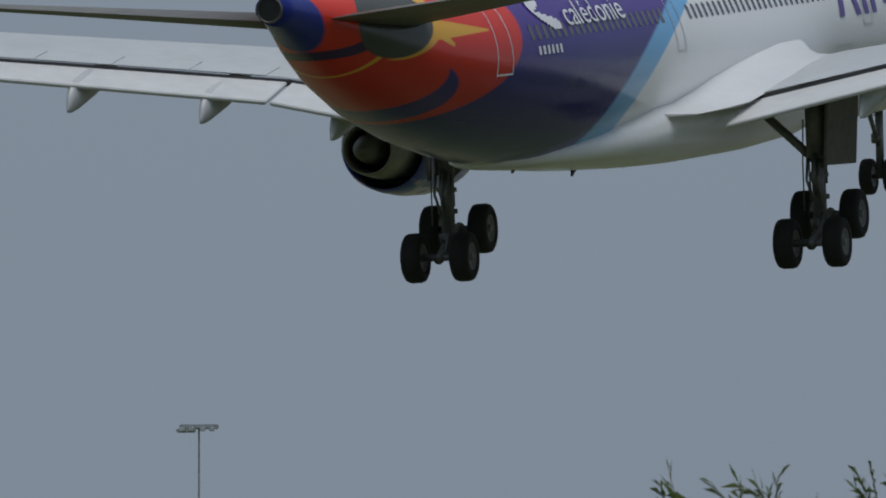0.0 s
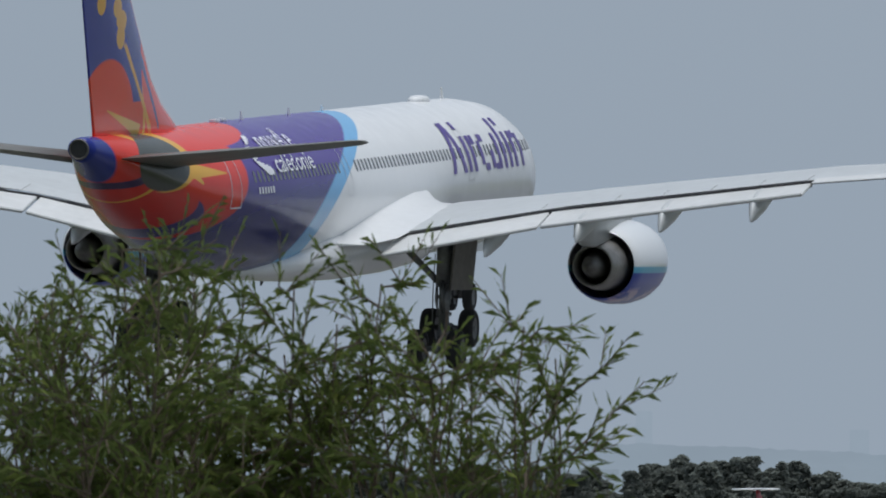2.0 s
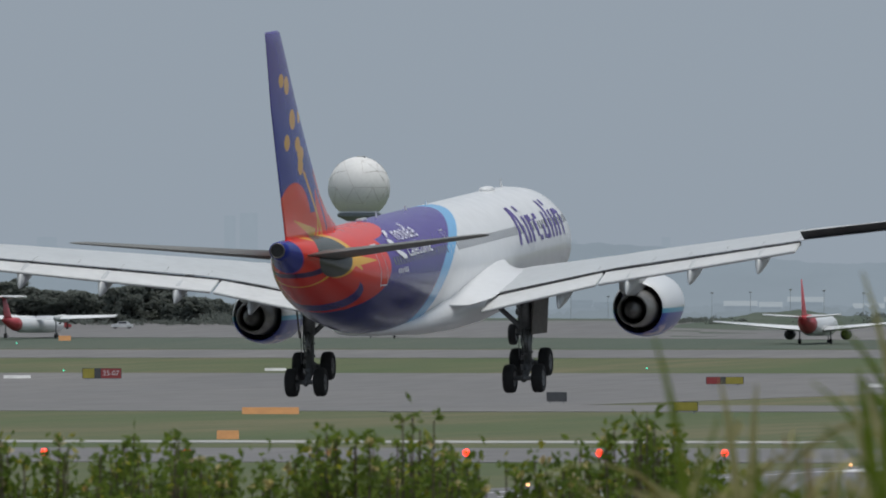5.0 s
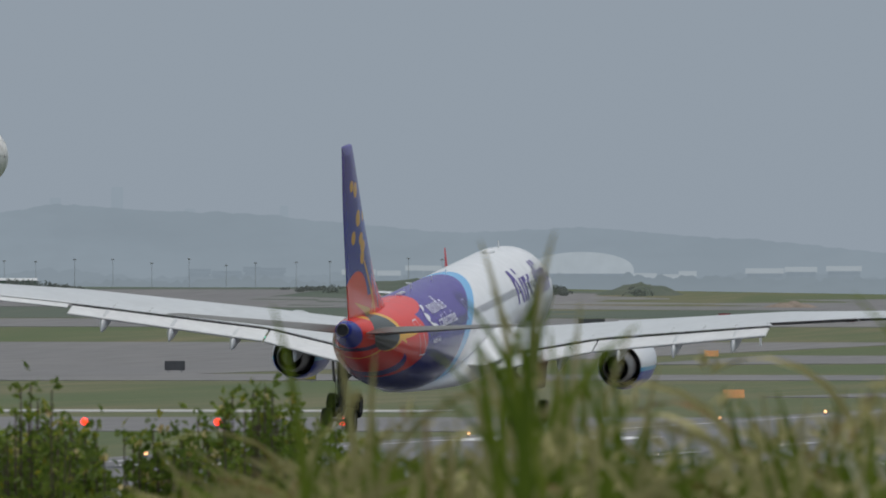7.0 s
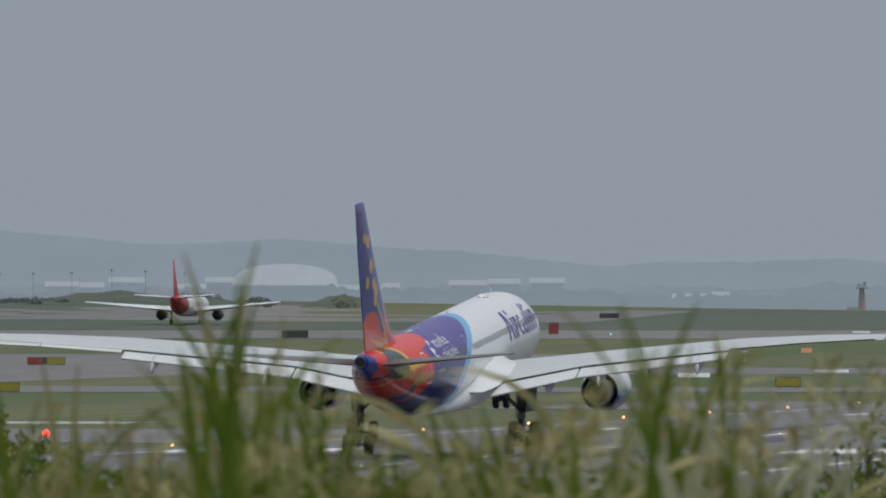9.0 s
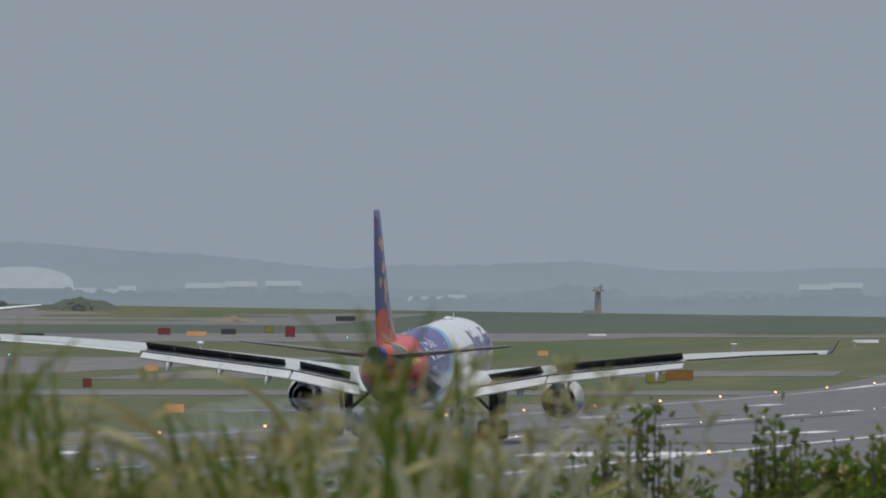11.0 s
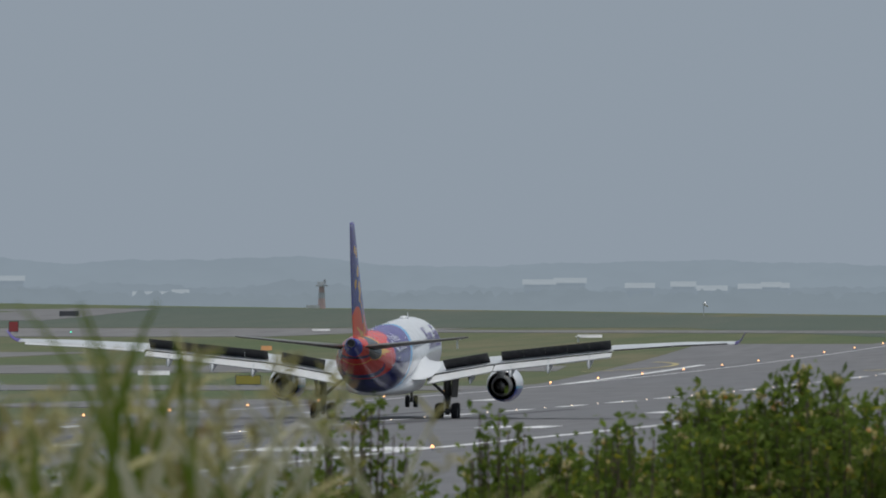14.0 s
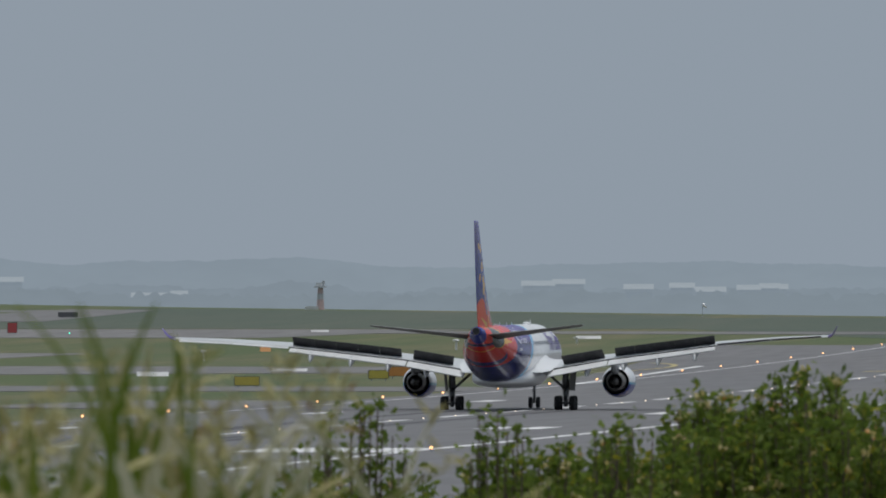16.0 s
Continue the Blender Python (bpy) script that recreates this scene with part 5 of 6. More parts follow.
small_hut(-12.3, 2935, 7.5, 1.3, M_CANVAS, "low brick-red wall hut before the trees")
small_hut(-12.8, 2925, 5.0, 2.8, M_PALE, "white site hut before the trees")
small_hut(-10.05, 3040, 14.0, 1.3, mat("green_roof", (0.16, 0.22, 0.18), 0.7), "low green-grey building on the crest")


def parked_car(az, dist, m, label):
    x, y, z = az_place(az, dist)
    ob = empty("parked_car", pose(x, y, z, 0, 0, -az))
    tagged(ob, label, "car", "parked cars")
    bm = bmesh.new()
    loft(bm, [[(px_ * 2.1, yy, zz) for px_, zz in ((-1, 0.35), (-1, 0.85), (-0.5, 0.95), (-0.32, 1.4), (0.45, 1.42), (0.75, 0.95), (1, 0.85), (1, 0.35))] for yy in (-0.85, 0.85)])
    part("body", bm, m, ob)
    for wx in (-1.3, 1.3):
        for wy in (-0.75, 0.75):
            w = wheel(0.32, 0.2, ob)
            w.matrix_basis = pose(wx, wy, 0.32, 0, 0, 90)
    part("window", one_box((0.05, -0.86, 1.15), (1.5, 0.04, 0.35), 0.01), M_GLASS, ob)


for az, m in ((-12.55, M_PALE), (-12.62, M_WHITE), (-12.02, M_WHITE), (-11.02, M_WHITE), (-11.25, M_RED), (-11.8, M_BLACK)):
    parked_car(az, 2930, m, "small parked car on the far apron")


# two taxiing aircraft far off
def small_plane(name, label, length, span, rad_, high_wing, t_tail, tail_m, tail_h, engines):
    ob = empty(name)
    tagged(ob, label, "aircraft")
    zc = rad_ + (1.0 if high_wing else 1.4)
    bm = bmesh.new()
    L = length
    st = [(0.5, 0.02, -0.2), (0.485, 0.35, -0.15), (0.45, 0.75, -0.05), (0.40, 0.97, 0), (0.33, 1, 0), (-0.20, 1, 0), (-0.32, 0.8, 0.2), (-0.42, 0.5, 0.45), (-0.5, 0.12, 0.7)]
    loft(bm, [[(rad_ * r * math.cos(2 * math.pi * k / 24), u * L, zc + dz * rad_ + rad_ * r * math.sin(2 * math.pi * k / 24)) for k in range(24)] for u, r, dz in st])
    smooth(part("fuselage", bm, M_WHITE, ob, "white fuselage"))
    bm = bmesh.new()
    loft(bm, [[(rad_ * r * 1.02 * math.cos(2 * math.pi * k / 24), u * L, zc + dz * rad_ + rad_ * r * 1.02 * math.sin(2 * math.pi * k / 24)) for k in range(24)] for u, r, dz in ((-0.27, 0.89, 0.1), (-0.32, 0.8, 0.2), (-0.42, 0.5, 0.45), (-0.5, 0.12, 0.7))])
    smooth(part("tail_cone", bm, tail_m, ob, "red painted tail cone"))
    wz = zc + rad_ * (0.95 if high_wing else -0.5)
    for s in (-1, 1):
        sw = 0.02 if high_wing else 0.55
        bm = bmesh.new()
        dih = 0.025 if high_wing else 0.09
        c0, c1 = (span * 0.10, span * 0.06) if high_wing else (span * 0.19, span * 0.05)
        loft(bm, [airfoil(s * x, c0 * 0.5 - sw * x + 1.0, c0 * 0.5 - sw * x + 1.0 - c, wz + dih * x, 0.09, 0.20 if high_wing else 0.03) for x, c in ((0.3, c0), (span * 0.2, (c0 + c1) / 1.9), (span / 2, c1))])
        smooth(part("wing", bm, M_WHITE, ob, "pale wing"))
        bm = bmesh.new()
        ty, tz = (-0.5 * L + 1.0, zc + rad_ * 0.4 + tail_h) if t_tail else (-0.5 * L + 3.0, zc + rad_ * 0.7)
        hs = span * (0.14 if t_tail else 0.20)
        loft(bm, [airfoil(s * x, ty + 1.6 - 0.4 * x, ty - 1.0 - 0.25 * x, tz + (0 if t_tail else 0.08 * x), 0.10) for x in (0.0, hs)])
        smooth(part("tailplane", bm, M_WHITE, ob, "white tailplane"))
        ex = span * (0.155 if high_wing else 0.145)
        bm = bmesh.new()
        ez = wz + dih * ex - (0.25 if high_wing else 1.15)
        tl = 3.2 if high_wing else 2.0
        turned(bm, [(-tl, 0.25), (-tl + 0.4, engines * 0.7), (0.5, engines), (tl, engines * 0.9), (tl + 0.3, engines * 0.6)], 20, s * ex, ez, True)
        for v in bm.verts:
            v.co.y += 2.0
        smooth(part("engine", bm, M_PALE if high_wing else M_UNDER, ob, "engine nacelle"))
        bm = bmesh.new()
        gx = ex if high_wing else 2.8
        tube(bm, [(s * gx, -0.8, wz), (s * gx, -0.8, 0.4)], 0.12, 8)
        part("gear_leg", bm, M_STRUT, ob)
        w = wheel(0.45, 0.5, ob)
        w.location = (s * gx, -0.8, 0.45)
        if high_wing:
            for k in range(6):
                bm = box(bmesh.new(), (0, 0, 1.0), (0.26, 0.06, 1.9), 0.02)
                bl = part("propeller_blade", bm, M_DARK, ob)
                bl.matrix_basis = Matrix.Translation((s * ex, 5.6, ez)) @ Matrix.Rotation(k * math.pi / 3, 4, "Y")
    bm = bmesh.new()
    zt = zc + rad_ * 0.4
    tube(bm, [(0, 0.42 * L, zc - 0.5), (0, 0.42 * L, 0.35)], 0.1, 8)
    part("nose_leg", bm, M_STRUT, ob)
    w = wheel(0.36, 0.4, ob)
    w.location = (0, 0.42 * L, 0.36)
    bm = bmesh.new()
    rings = []
    for z, le, te in ((0.0, -0.30 * L, -0.47 * L), (tail_h * 0.25, -0.36 * L, -0.475 * L), (tail_h, -0.43 * L - (0.4 if t_tail else 1.6), -0.50 * L)):
        rings.append([(q[2], q[1], zt + z) for q in airfoil(0, le, te, 0, 0.07)])
    loft(bm, rings)
    smooth(part("fin", bm, tail_m, ob, "red fin"))
    return ob


M_TAILRED = mat("tail_red", (0.42, 0.035, 0.045), 0.4, var=0.15)
prop = small_plane("turboprop", "white high-wing turboprop with a red tail on the far apron", 32.8, 31.5, 1.4, True, True, M_TAILRED, 4.6, 0.75)
jet = small_plane("jet_airliner", "white and red twin-jet airliner taxiing far off", 36.0, 35.0, 1.9, False, False, M_TAILRED, 7.4, 1.0)


def taxi_rows(az0, az1, t0, t1, y0, heading):
    """Rows along a straight taxi line on the climbing ground."""
    rows = []
    xa, xb = y0 * math.tan(radians(az0)), y0 * math.tan(radians(az1))
    vx = (xb - xa) / (t1 - t0)
    for t in (0.0, 4.0, 8.0, 12.0, 16.0):
        x = xa + vx * (t - t0)
        y = y0 + 0.35 * vx * (t - t0)
        rows.append((t, pose(x, y, rise(y, x) + 0.06, 0, 0, -heading)))
    return rows


MOVERS.append((prop, taxi_rows(-11.50, -11.33, 3.0, 5.5, 2765, 8)))
MOVERS.append((jet, taxi_rows(-8.42, -8.22, 5.5, 10.0, 2722, 0)))


# ---- plants ----
def leaf_mat(name, a, b, tip=None, rough=0.5, thin=0.28):
    n = Net(name)
    g = n.t.nodes.new("ShaderNodeNewGeometry")
    r = g.outputs["Random Per Island"]
    col = n.mix(r, a, b)
    if tip:
        col = n.mix(n.ramp(r, 0.90, 0.97), col, tip)
    col = n.mix(n.math("MULTIPLY", n.ramp(n.noise(60.0, 2), 0.3, 0.7), 0.3), col, [v * 0.7 for v in a])
    # patches within a plant, and plants that differ
    patch = n.ramp(n.noise(7.0, 3), 0.4, 0.62)
    whole = n.t.nodes.new("ShaderNodeObjectInfo").outputs["Random"]
    col = n.mix(n.math("MULTIPLY", patch, 0.28), col, [v * 0.62 for v in a])
    col = n.mix(n.math("MULTIPLY", whole, 0.18), col, [v * 0.72 for v in a])
    m = n.done(col, rough)
    n.b.inputs["Specular IOR Level"].default_value = 0.25
    tr = n.t.nodes.new("ShaderNodeBsdfTranslucent")
    n.put(tr.inputs["Color"], col)
    mx = n.t.nodes.new("ShaderNodeMixShader")
    mx.inputs[0].default_value = thin
    out = [k for k in n.t.nodes if k.bl_idname == "ShaderNodeOutputMaterial"][0]
    n.t.links.new(n.b.outputs[0], mx.inputs[1])
    n.t.links.new(tr.outputs[0], mx.inputs[2])
    n.t.links.new(mx.outputs[0], out.inputs[0])
    return m


M_WATTLE = leaf_mat("narrow_leaf", (0.125, 0.172, 0.050), (0.245, 0.298, 0.092), (0.30, 0.34, 0.09), 0.5, 0.6)
M_BUSHLEAF = leaf_mat("round_leaf", (0.115, 0.178, 0.028), (0.245, 0.312, 0.056), (0.42, 0.38, 0.04), 0.5, 0.6)
M_BARK = mat("grey_brown_bark", (0.12, 0.09, 0.065), 0.9, var=0.4, fine=40, coarse=8, relief=0.004)
M_FLOWER = leaf_mat("small_blossom", (0.62, 0.50, 0.16), (0.70, 0.62, 0.42), (0.65, 0.16, 0.03))
M_BLADE = leaf_mat("green_grass_blade", (0.110, 0.170, 0.014), (0.250, 0.310, 0.036), (0.26, 0.17, 0.06), 0.5, 0.45)
M_STRAW = leaf_mat("dry_grass_blade", (0.38, 0.34, 0.14), (0.56, 0.50, 0.24), (0.28, 0.14, 0.06))
M_PLUME = leaf_mat("pale_grass_plume", (0.54, 0.50, 0.31), (0.68, 0.64, 0.46))
# far foliage, paled and greyed so that its colour carries the haze
M_FARLEAF = leaf_mat("hazed_far_leaf", (0.215, 0.240, 0.215), (0.250, 0.272, 0.245), None, 0.95, 0.6)


class Soup:
    """Collects loose leaves and twigs as one mesh."""

    def __init__(self):
        self.v, self.f = [], []

    def leaf(self, p, d, side, length, width, droop=0.0):
        """A folded blade: base, two shoulders and a tip."""
        k = len(self.v)
        nrm = d.cross(side).normalized()
        mid = p + d * length * 0.5 + nrm * width * 0.25
        tip = p + d * length - Vector((0, 0, droop))
        self.v += [p, mid + side * width * 0.5, tip, mid - side * width * 0.5]
        self.f += [(k, k + 1, k + 2), (k, k + 2, k + 3)]

    def twig(self, a, b, ra, rb):
        d = (b - a).normalized()
        u = d.orthogonal().normalized()
        w = d.cross(u)
        k = len(self.v)
        for p, r in ((a, ra), (b, rb)):
            for i in range(4):
                ang = math.pi / 2 * i
                self.v.append(p + (u * math.cos(ang) + w * math.sin(ang)) * r)
        self.f += [(k + i, k + (i + 1) % 4, k + 4 + (i + 1) % 4, k + 4 + i) for i in range(4)]

    def put(self, name, material, parent, label=""):
        return part(name, ([tuple(p) for p in self.v], self.f), material, parent, label)


def rand_dir(r, up=0.0):
    v = Vector((r.gauss(0, 1), r.gauss(0, 1), r.gauss(0, 1) + up))
    return v.normalized()


def wattle(az, dist, el, hw, seedv, eye=9.59, stems=7, dens=1.0):
    """A multi-stemmed shrub with sprays of long narrow leaves."""
    r = random.Random(seedv)
    x, y = dist * math.sin(radians(az)), dist * math.cos(radians(az))
    z0 = ground_z(x, y)
    top = eye + dist * math.tan(radians(el)) - z0
    ob = empty("wattle_shrub", Matrix.Translation((x, y, z0)))
    tagged(ob, "tall green shrub with long narrow leaves on thin stems", "shrub", "narrow-leaved shrubs")
    wood, green = Soup(), Soup()
    for s in range(stems):
        a = 2 * math.pi * (s + r.random() * 0.6) / stems
        reach = hw * r.uniform(0.35, 1.0)
        tipz = top * (1 - 0.30 * (reach / hw) ** 2 * r.uniform(0.6, 1.2)) * r.uniform(0.90, 1.0) if s else top
        end = Vector((math.cos(a) * reach, math.sin(a) * reach * 0.7, tipz))
        if s == 0:
            end.x *= 0.3
        base = Vector((r.uniform(-0.08, 0.08), r.uniform(-0.08, 0.08), -0.05))
        prev = base
        k = 9
        for i in range(1, k + 1):
            u = i / k
            p = base.lerp(end, u) + Vector((r.gauss(0, 0.012), r.gauss(0, 0.012), 0))
            p.x, p.y = base.x + (end.x - base.x) * u ** 1.4 + r.gauss(0, 0.01), base.y + (end.y - base.y) * u ** 1.4
            wood.twig(prev, p, 0.013 * (1 - u * 0.9) + 0.002, 0.013 * (1 - (i + 1) / k * 0.85) + 0.002)
            if u > 0.34:
                for b in range(max(1, round(r.choice((5, 6, 7)) * dens * (0.16 + 0.64 * u)))):
                    d = rand_dir(r, 0.9)
                    d.z = abs(d.z) * 0.8 + 0.15
                    d.normalize()
                    ln = r.uniform(0.16, 0.42) * (1.15 - 0.45 * u)
                    q = prev.lerp(p, r.random())
                    e = q + d * ln
                    e.z = min(e.z, top)
                    wood.twig(q, e, 0.004, 0.0016)
                    spray(green, r, q.lerp(e, 0.15), e, max(8, int(ln / 0.017)))
                    for c in range(3):
                        f = q.lerp(e, r.uniform(0.3, 0.95))
                        d2 = (d + rand_dir(r) * 0.9).normalized()
                        g = f + d2 * r.uniform(0.08, 0.18)
                        wood.twig(f, g, 0.0022, 0.0012)
                        spray(green, r, f, g, 8)
            prev = p
    wood.put("stem", M_BARK, ob, "thin grey-brown stems")
    green.put("crown", M_WATTLE, ob, "sprays of narrow green leaves")
    return ob


def spray(soup, r, a, b, n):
    ax = (b - a).normalized()
    for i in range(n):
        p = a.lerp(b, (i + r.random()) / n)
        d = (ax * r.uniform(0.8, 1.5) + rand_dir(r) * 0.62 + Vector((0, 0, 0.15))).normalized()
        side = d.cross(rand_dir(r)).normalized()
        soup.leaf(p, d, side, r.uniform(0.034, 0.074), r.uniform(0.0055, 0.0092), r.uniform(0, 0.028))


WATTLES = [(-14.13, 40.0, 1.11, 0.38, 8, 0.9), (-13.86, 40.5, 1.04, 0.38, 8, 0.75), (-14.0, 39.7, 1.05, 0.30, 6, 0.7), (-13.50, 40.3, 0.97, 0.34, 7, 0.75), (-13.22, 40.3, 0.98, 0.32, 6, 0.6), (-12.93, 40.0, 0.88, 0.26, 6, 0.55),
           (-12.66, 39.8, 0.82, 0.26, 6, 0.5), (-12.48, 40.1, 0.70, 0.18, 4, 0.5), (-14.55, 40.6, 0.80, 0.34, 7, 1.0), (-15.02, 39.5, 0.88, 0.16, 4, 0.6), (-15.42, 40.2, 0.70, 0.45, 8, 1.1), (-16.05, 41.0, 0.72, 0.40, 8, 1.1),
           (-16.62, 40.0, 0.62, 0.36, 7, 1.0), (-17.3, 40.5, 0.38, 0.45, 6, 0.9), (-18.2, 40.5, 0.30, 0.5, 6, 0.9)]
for i, (az, dist, el, hw, st, dens) in enumerate(WATTLES):
    wattle(az, dist, el - 0.06, hw, 100 + i, 9.59, st, dens)


def round_bush(az, dist, el, hw, seedv, sparse=False, eye=9.79):
    """A leafy bush with small oval leaves in clusters and a few blossoms."""
    r = random.Random(seedv)
    x, y = dist * math.sin(radians(az)), dist * math.cos(radians(az))
    z0 = ground_z(x, y)
    top = eye + dist * math.tan(radians(el)) - z0
    ob = empty("leafy_bush", Matrix.Translation((x, y, z0)))
    tagged(ob, "open branchy green bush with small leaves" if sparse else "dense green bush with small leaves and yellow blossoms", "bush", "bushes on the mound")
    wood, green, bloom = Soup(), Soup(), Soup()
    n = 26 if sparse else (165 if az > -5.1 else 115)
    for s in range(n):
        a = r.uniform(0, 2 * math.pi)
        rr = hw * math.sqrt(r.random())
        hz = top - 0.26 * hw / 0.2 * (rr / hw) ** 2 * r.uniform(0.5, 1.0) - 0.085 * abs(r.gauss(0, 1))
        if s < 4:
            hz, rr = top - r.uniform(0, 0.05), rr * 0.5
        end = Vector((math.cos(a) * rr, math.sin(a) * rr, min(hz, top)))
        base = Vector((end.x * 0.35, end.y * 0.35, top * 0.45 if s % 3 else -0.04))
        mid = base.lerp(end, 0.55) + Vector((end.x * 0.1, end.y * 0.1, 0))
        wood.twig(base, mid, 0.006, 0.004)
        wood.twig(mid, end, 0.004, 0.0015)
        m = 9 if sparse else 12
        for i in range(m):
            u = i / (m - 1)
            p = (mid.lerp(end, u) if not sparse or u > 0.4 else mid.lerp(end, 0.4 + u * 0.4))
            for k in range(6 if sparse else 9):
                d = (rand_dir(r, 0.4)).normalized()
                side = d.cross(rand_dir(r)).normalized()
                q = p + rand_dir(r) * r.uniform(0, 0.030)
                green.leaf(q, d, side, r.uniform(0.012, 0.027), r.uniform(0.007, 0.014), 0.002)
        if r.random() < 0.22 and not sparse:
            for k in range(9):
                d = rand_dir(r, 1.0)
                bloom.leaf(end + rand_dir(r) * 0.006, d, d.orthogonal().normalized(), 0.011, 0.010)
    wood.put("branch", M_BARK, ob, "thin brown branches")
    green.put("foliage", M_BUSHLEAF, ob, "small oval green leaves")
    if bloom.v:
        bloom.put("blossom", M_FLOWER, ob, "tiny yellow and cream blossoms")


BUSHES = [(-11.3, -0.36, 0.30), (-10.88, -0.37, 0.20), (-10.5, -0.45, 0.26), (-10.14, -0.335, 0.22), (-9.8, -0.41, 0.20), (-9.48, -0.46, 0.22), (-9.12, -0.34, 0.16), (-8.85, -0.47, 0.22), (-10.3, -0.55, 0.35), (-9.5, -0.56, 0.35),
          (-8.4, -0.60, 0.30), (-7.8, -0.62, 0.30), (-7.1, -0.62, 0.30), (-6.4, -0.60, 0.30), (-5.8, -0.60, 0.26), (-4.95, -0.52, 0.16), (-4.62, -0.49, 0.20), (-4.28, -0.30, 0.18), (-3.96, -0.215, 0.17), (-4.7, -0.47, 0.25), (-3.72, -0.33, 0.3), (-4.3, -0.43, 0.26), (-3.95, -0.36, 0.25), (-4.1, -0.38, 0.26),
          (-3.6, -0.26, 0.24), (-3.25, -0.30, 0.3), (-4.45, -0.56, 0.3), (-5.35, -0.60, 0.26), (-2.8, -0.3, 0.4)]
for i, (az, el, hw) in enumerate(BUSHES):
    round_bush(az, 27.0 + (i * 7 % 5) * 0.35, el, hw, 300 + i)
for i, (az, el, hw) in enumerate(((-5.63, -0.315, 0.15), (-5.09, -0.36, 0.09), (-10.85, -0.37, 0.2), (-4.62, -0.36, 0.08), (-9.1, -0.31, 0.12), (-9.95, -0.31, 0.14), (-3.4, -0.22, 0.15))):
    round_bush(az, 26.6, el, hw * 0.8, 380 + i, True)


def tall_grass():
    r = random.Random(21)
    green, straw, heads, plume = Soup(), Soup(), Soup(), Soup()

    def blade(soup, az, dist, el, width, lean, arc=0.0, bend=0.0):
        """A tapered blade: a straight lower part, then an arc that bends over (radians)."""
        x, y = dist * math.sin(radians(az)), dist * math.cos(radians(az))
        z0 = ground_z(x, y)
        top = 9.79 + dist * math.tan(radians(el)) - z0
        ang = math.atan2(lean, top)
        pts, p, k = [], Vector((0, 0, 0)), 7
        step = arc / k
        for i in range(k):
            pts.append(p.copy())
            a = ang + bend * ((i + 1) / k) ** 1.3
            p = p + Vector((math.sin(a), 0.25 * math.sin(a), math.cos(a))) * step
        pts.append(p)
        rise_ = max(q.z for q in pts)
        joint = Vector((x, y, z0 + top - rise_))
        foot = joint - Vector((math.tan(ang) * (top - rise_), 0, top - rise_ + 0.02))
        line = [foot, foot.lerp(joint, 0.5)] + [joint + q for q in pts]
        side = Vector((1, r.uniform(-0.6, 0.6), 0)).normalized()
        n0, m = len(soup.v), len(line) - 1
        for i, p in enumerate(line):
            u = max(0.0, (i - 2) / (m - 2))
            w = width * (1 - u ** 2.2) * 0.5 + 0.0006
            d = (line[min(i + 1, m)] - line[max(i - 1, 0)]).normalized()
            s_ = (side - d * side.dot(d)).normalized()
            soup.v += [p - s_ * w, p + s_ * w]
        soup.f += [(n0 + 2 * i, n0 + 2 * i + 1, n0 + 2 * i + 3, n0 + 2 * i + 2) for i in range(m)]
        return line[-1]

    def curl(lo, hi):
        return r.choice((-1, 1)) * r.uniform(lo, hi)

    # general stand: arching clumps
    clumps = [(r.uniform(-9.4, -5.2), r.uniform(9.5, 14.0), r.gauss(0, 0.14), r.random(), r.gauss(0, 0.9)) for _ in range(250)]
    for az0, d0, lean0, dry, turn in clumps:
        if az0 > -6.9 and r.random() < 0.45:
            continue
        mean = -0.71 if az0 < -5.85 else -0.80
        if az0 < -8.8:
            mean -= 0.10
        for i in range(15):
            el = min(r.gauss(mean, 0.10), -0.40)
            soup = straw if r.random() < (0.16 if az0 > -6.9 else 0.55 if dry > 0.78 or az0 < -8.3 else 0.12) else green
            blade(soup, az0 + r.gauss(0, 0.12), d0 + r.gauss(0, 0.3), el, r.uniform(0.003, 0.008), lean0 + r.gauss(0, 0.12), r.uniform(0.10, 0.26), turn * 0.7 + r.gauss(0, 0.5))
    for i in range(260):
        blade(straw if r.random() < 0.35 else green, r.uniform(-5.5, -4.3), r.uniform(6.5, 10), r.gauss(-0.72, 0.05), r.uniform(0.003, 0.006), r.gauss(0, 0.12), 0.12, curl(0.2, 1.2))
    for i in range(500):
        az = r.choice((r.uniform(-14, -9.6), r.uniform(-4.3, -1.0)))
        blade(green, az, r.uniform(11, 17), r.gauss(-1.3, 0.15), r.uniform(0.005, 0.010), r.gauss(0, 0.12))
    # taller tufts whose blades fan out
    for az, el, n, sp in ((-8.08, 0.30, 2, 0.03), (-8.02, 0.10, 6, 0.07), (-8.06, -0.10, 12, 0.10), (-7.8, -0.10, 4, 0.09), (-7.62, -0.30, 9, 0.14), (-8.90, 0.05, 1, 0.04), (-8.74, 0.0, 1, 0.04), (-6.50, 0.18, 2, 0.03), (-6.44, -0.02, 3, 0.05), (-6.32, 0.0, 2, 0.04),
                          (-6.62, -0.22, 2, 0.08), (-7.15, -0.28, 12, 0.14), (-6.9, -0.32, 12, 0.14), (-6.15, -0.40, 4, 0.08), (-8.45, -0.34, 4, 0.12), (-8.75, -0.36, 4, 0.12)):
        for i in range(max(2, round(n * 2.2))):
            blade(straw if r.random() < 0.36 else green, az + r.gauss(0, sp * 1.2), r.uniform(8.0, 10.5), el - abs(r.gauss(0, 0.18)), r.uniform(0.0022, 0.0058), r.gauss(0, 0.06), r.uniform(0.08, 0.16), r.gauss(0, 0.40))
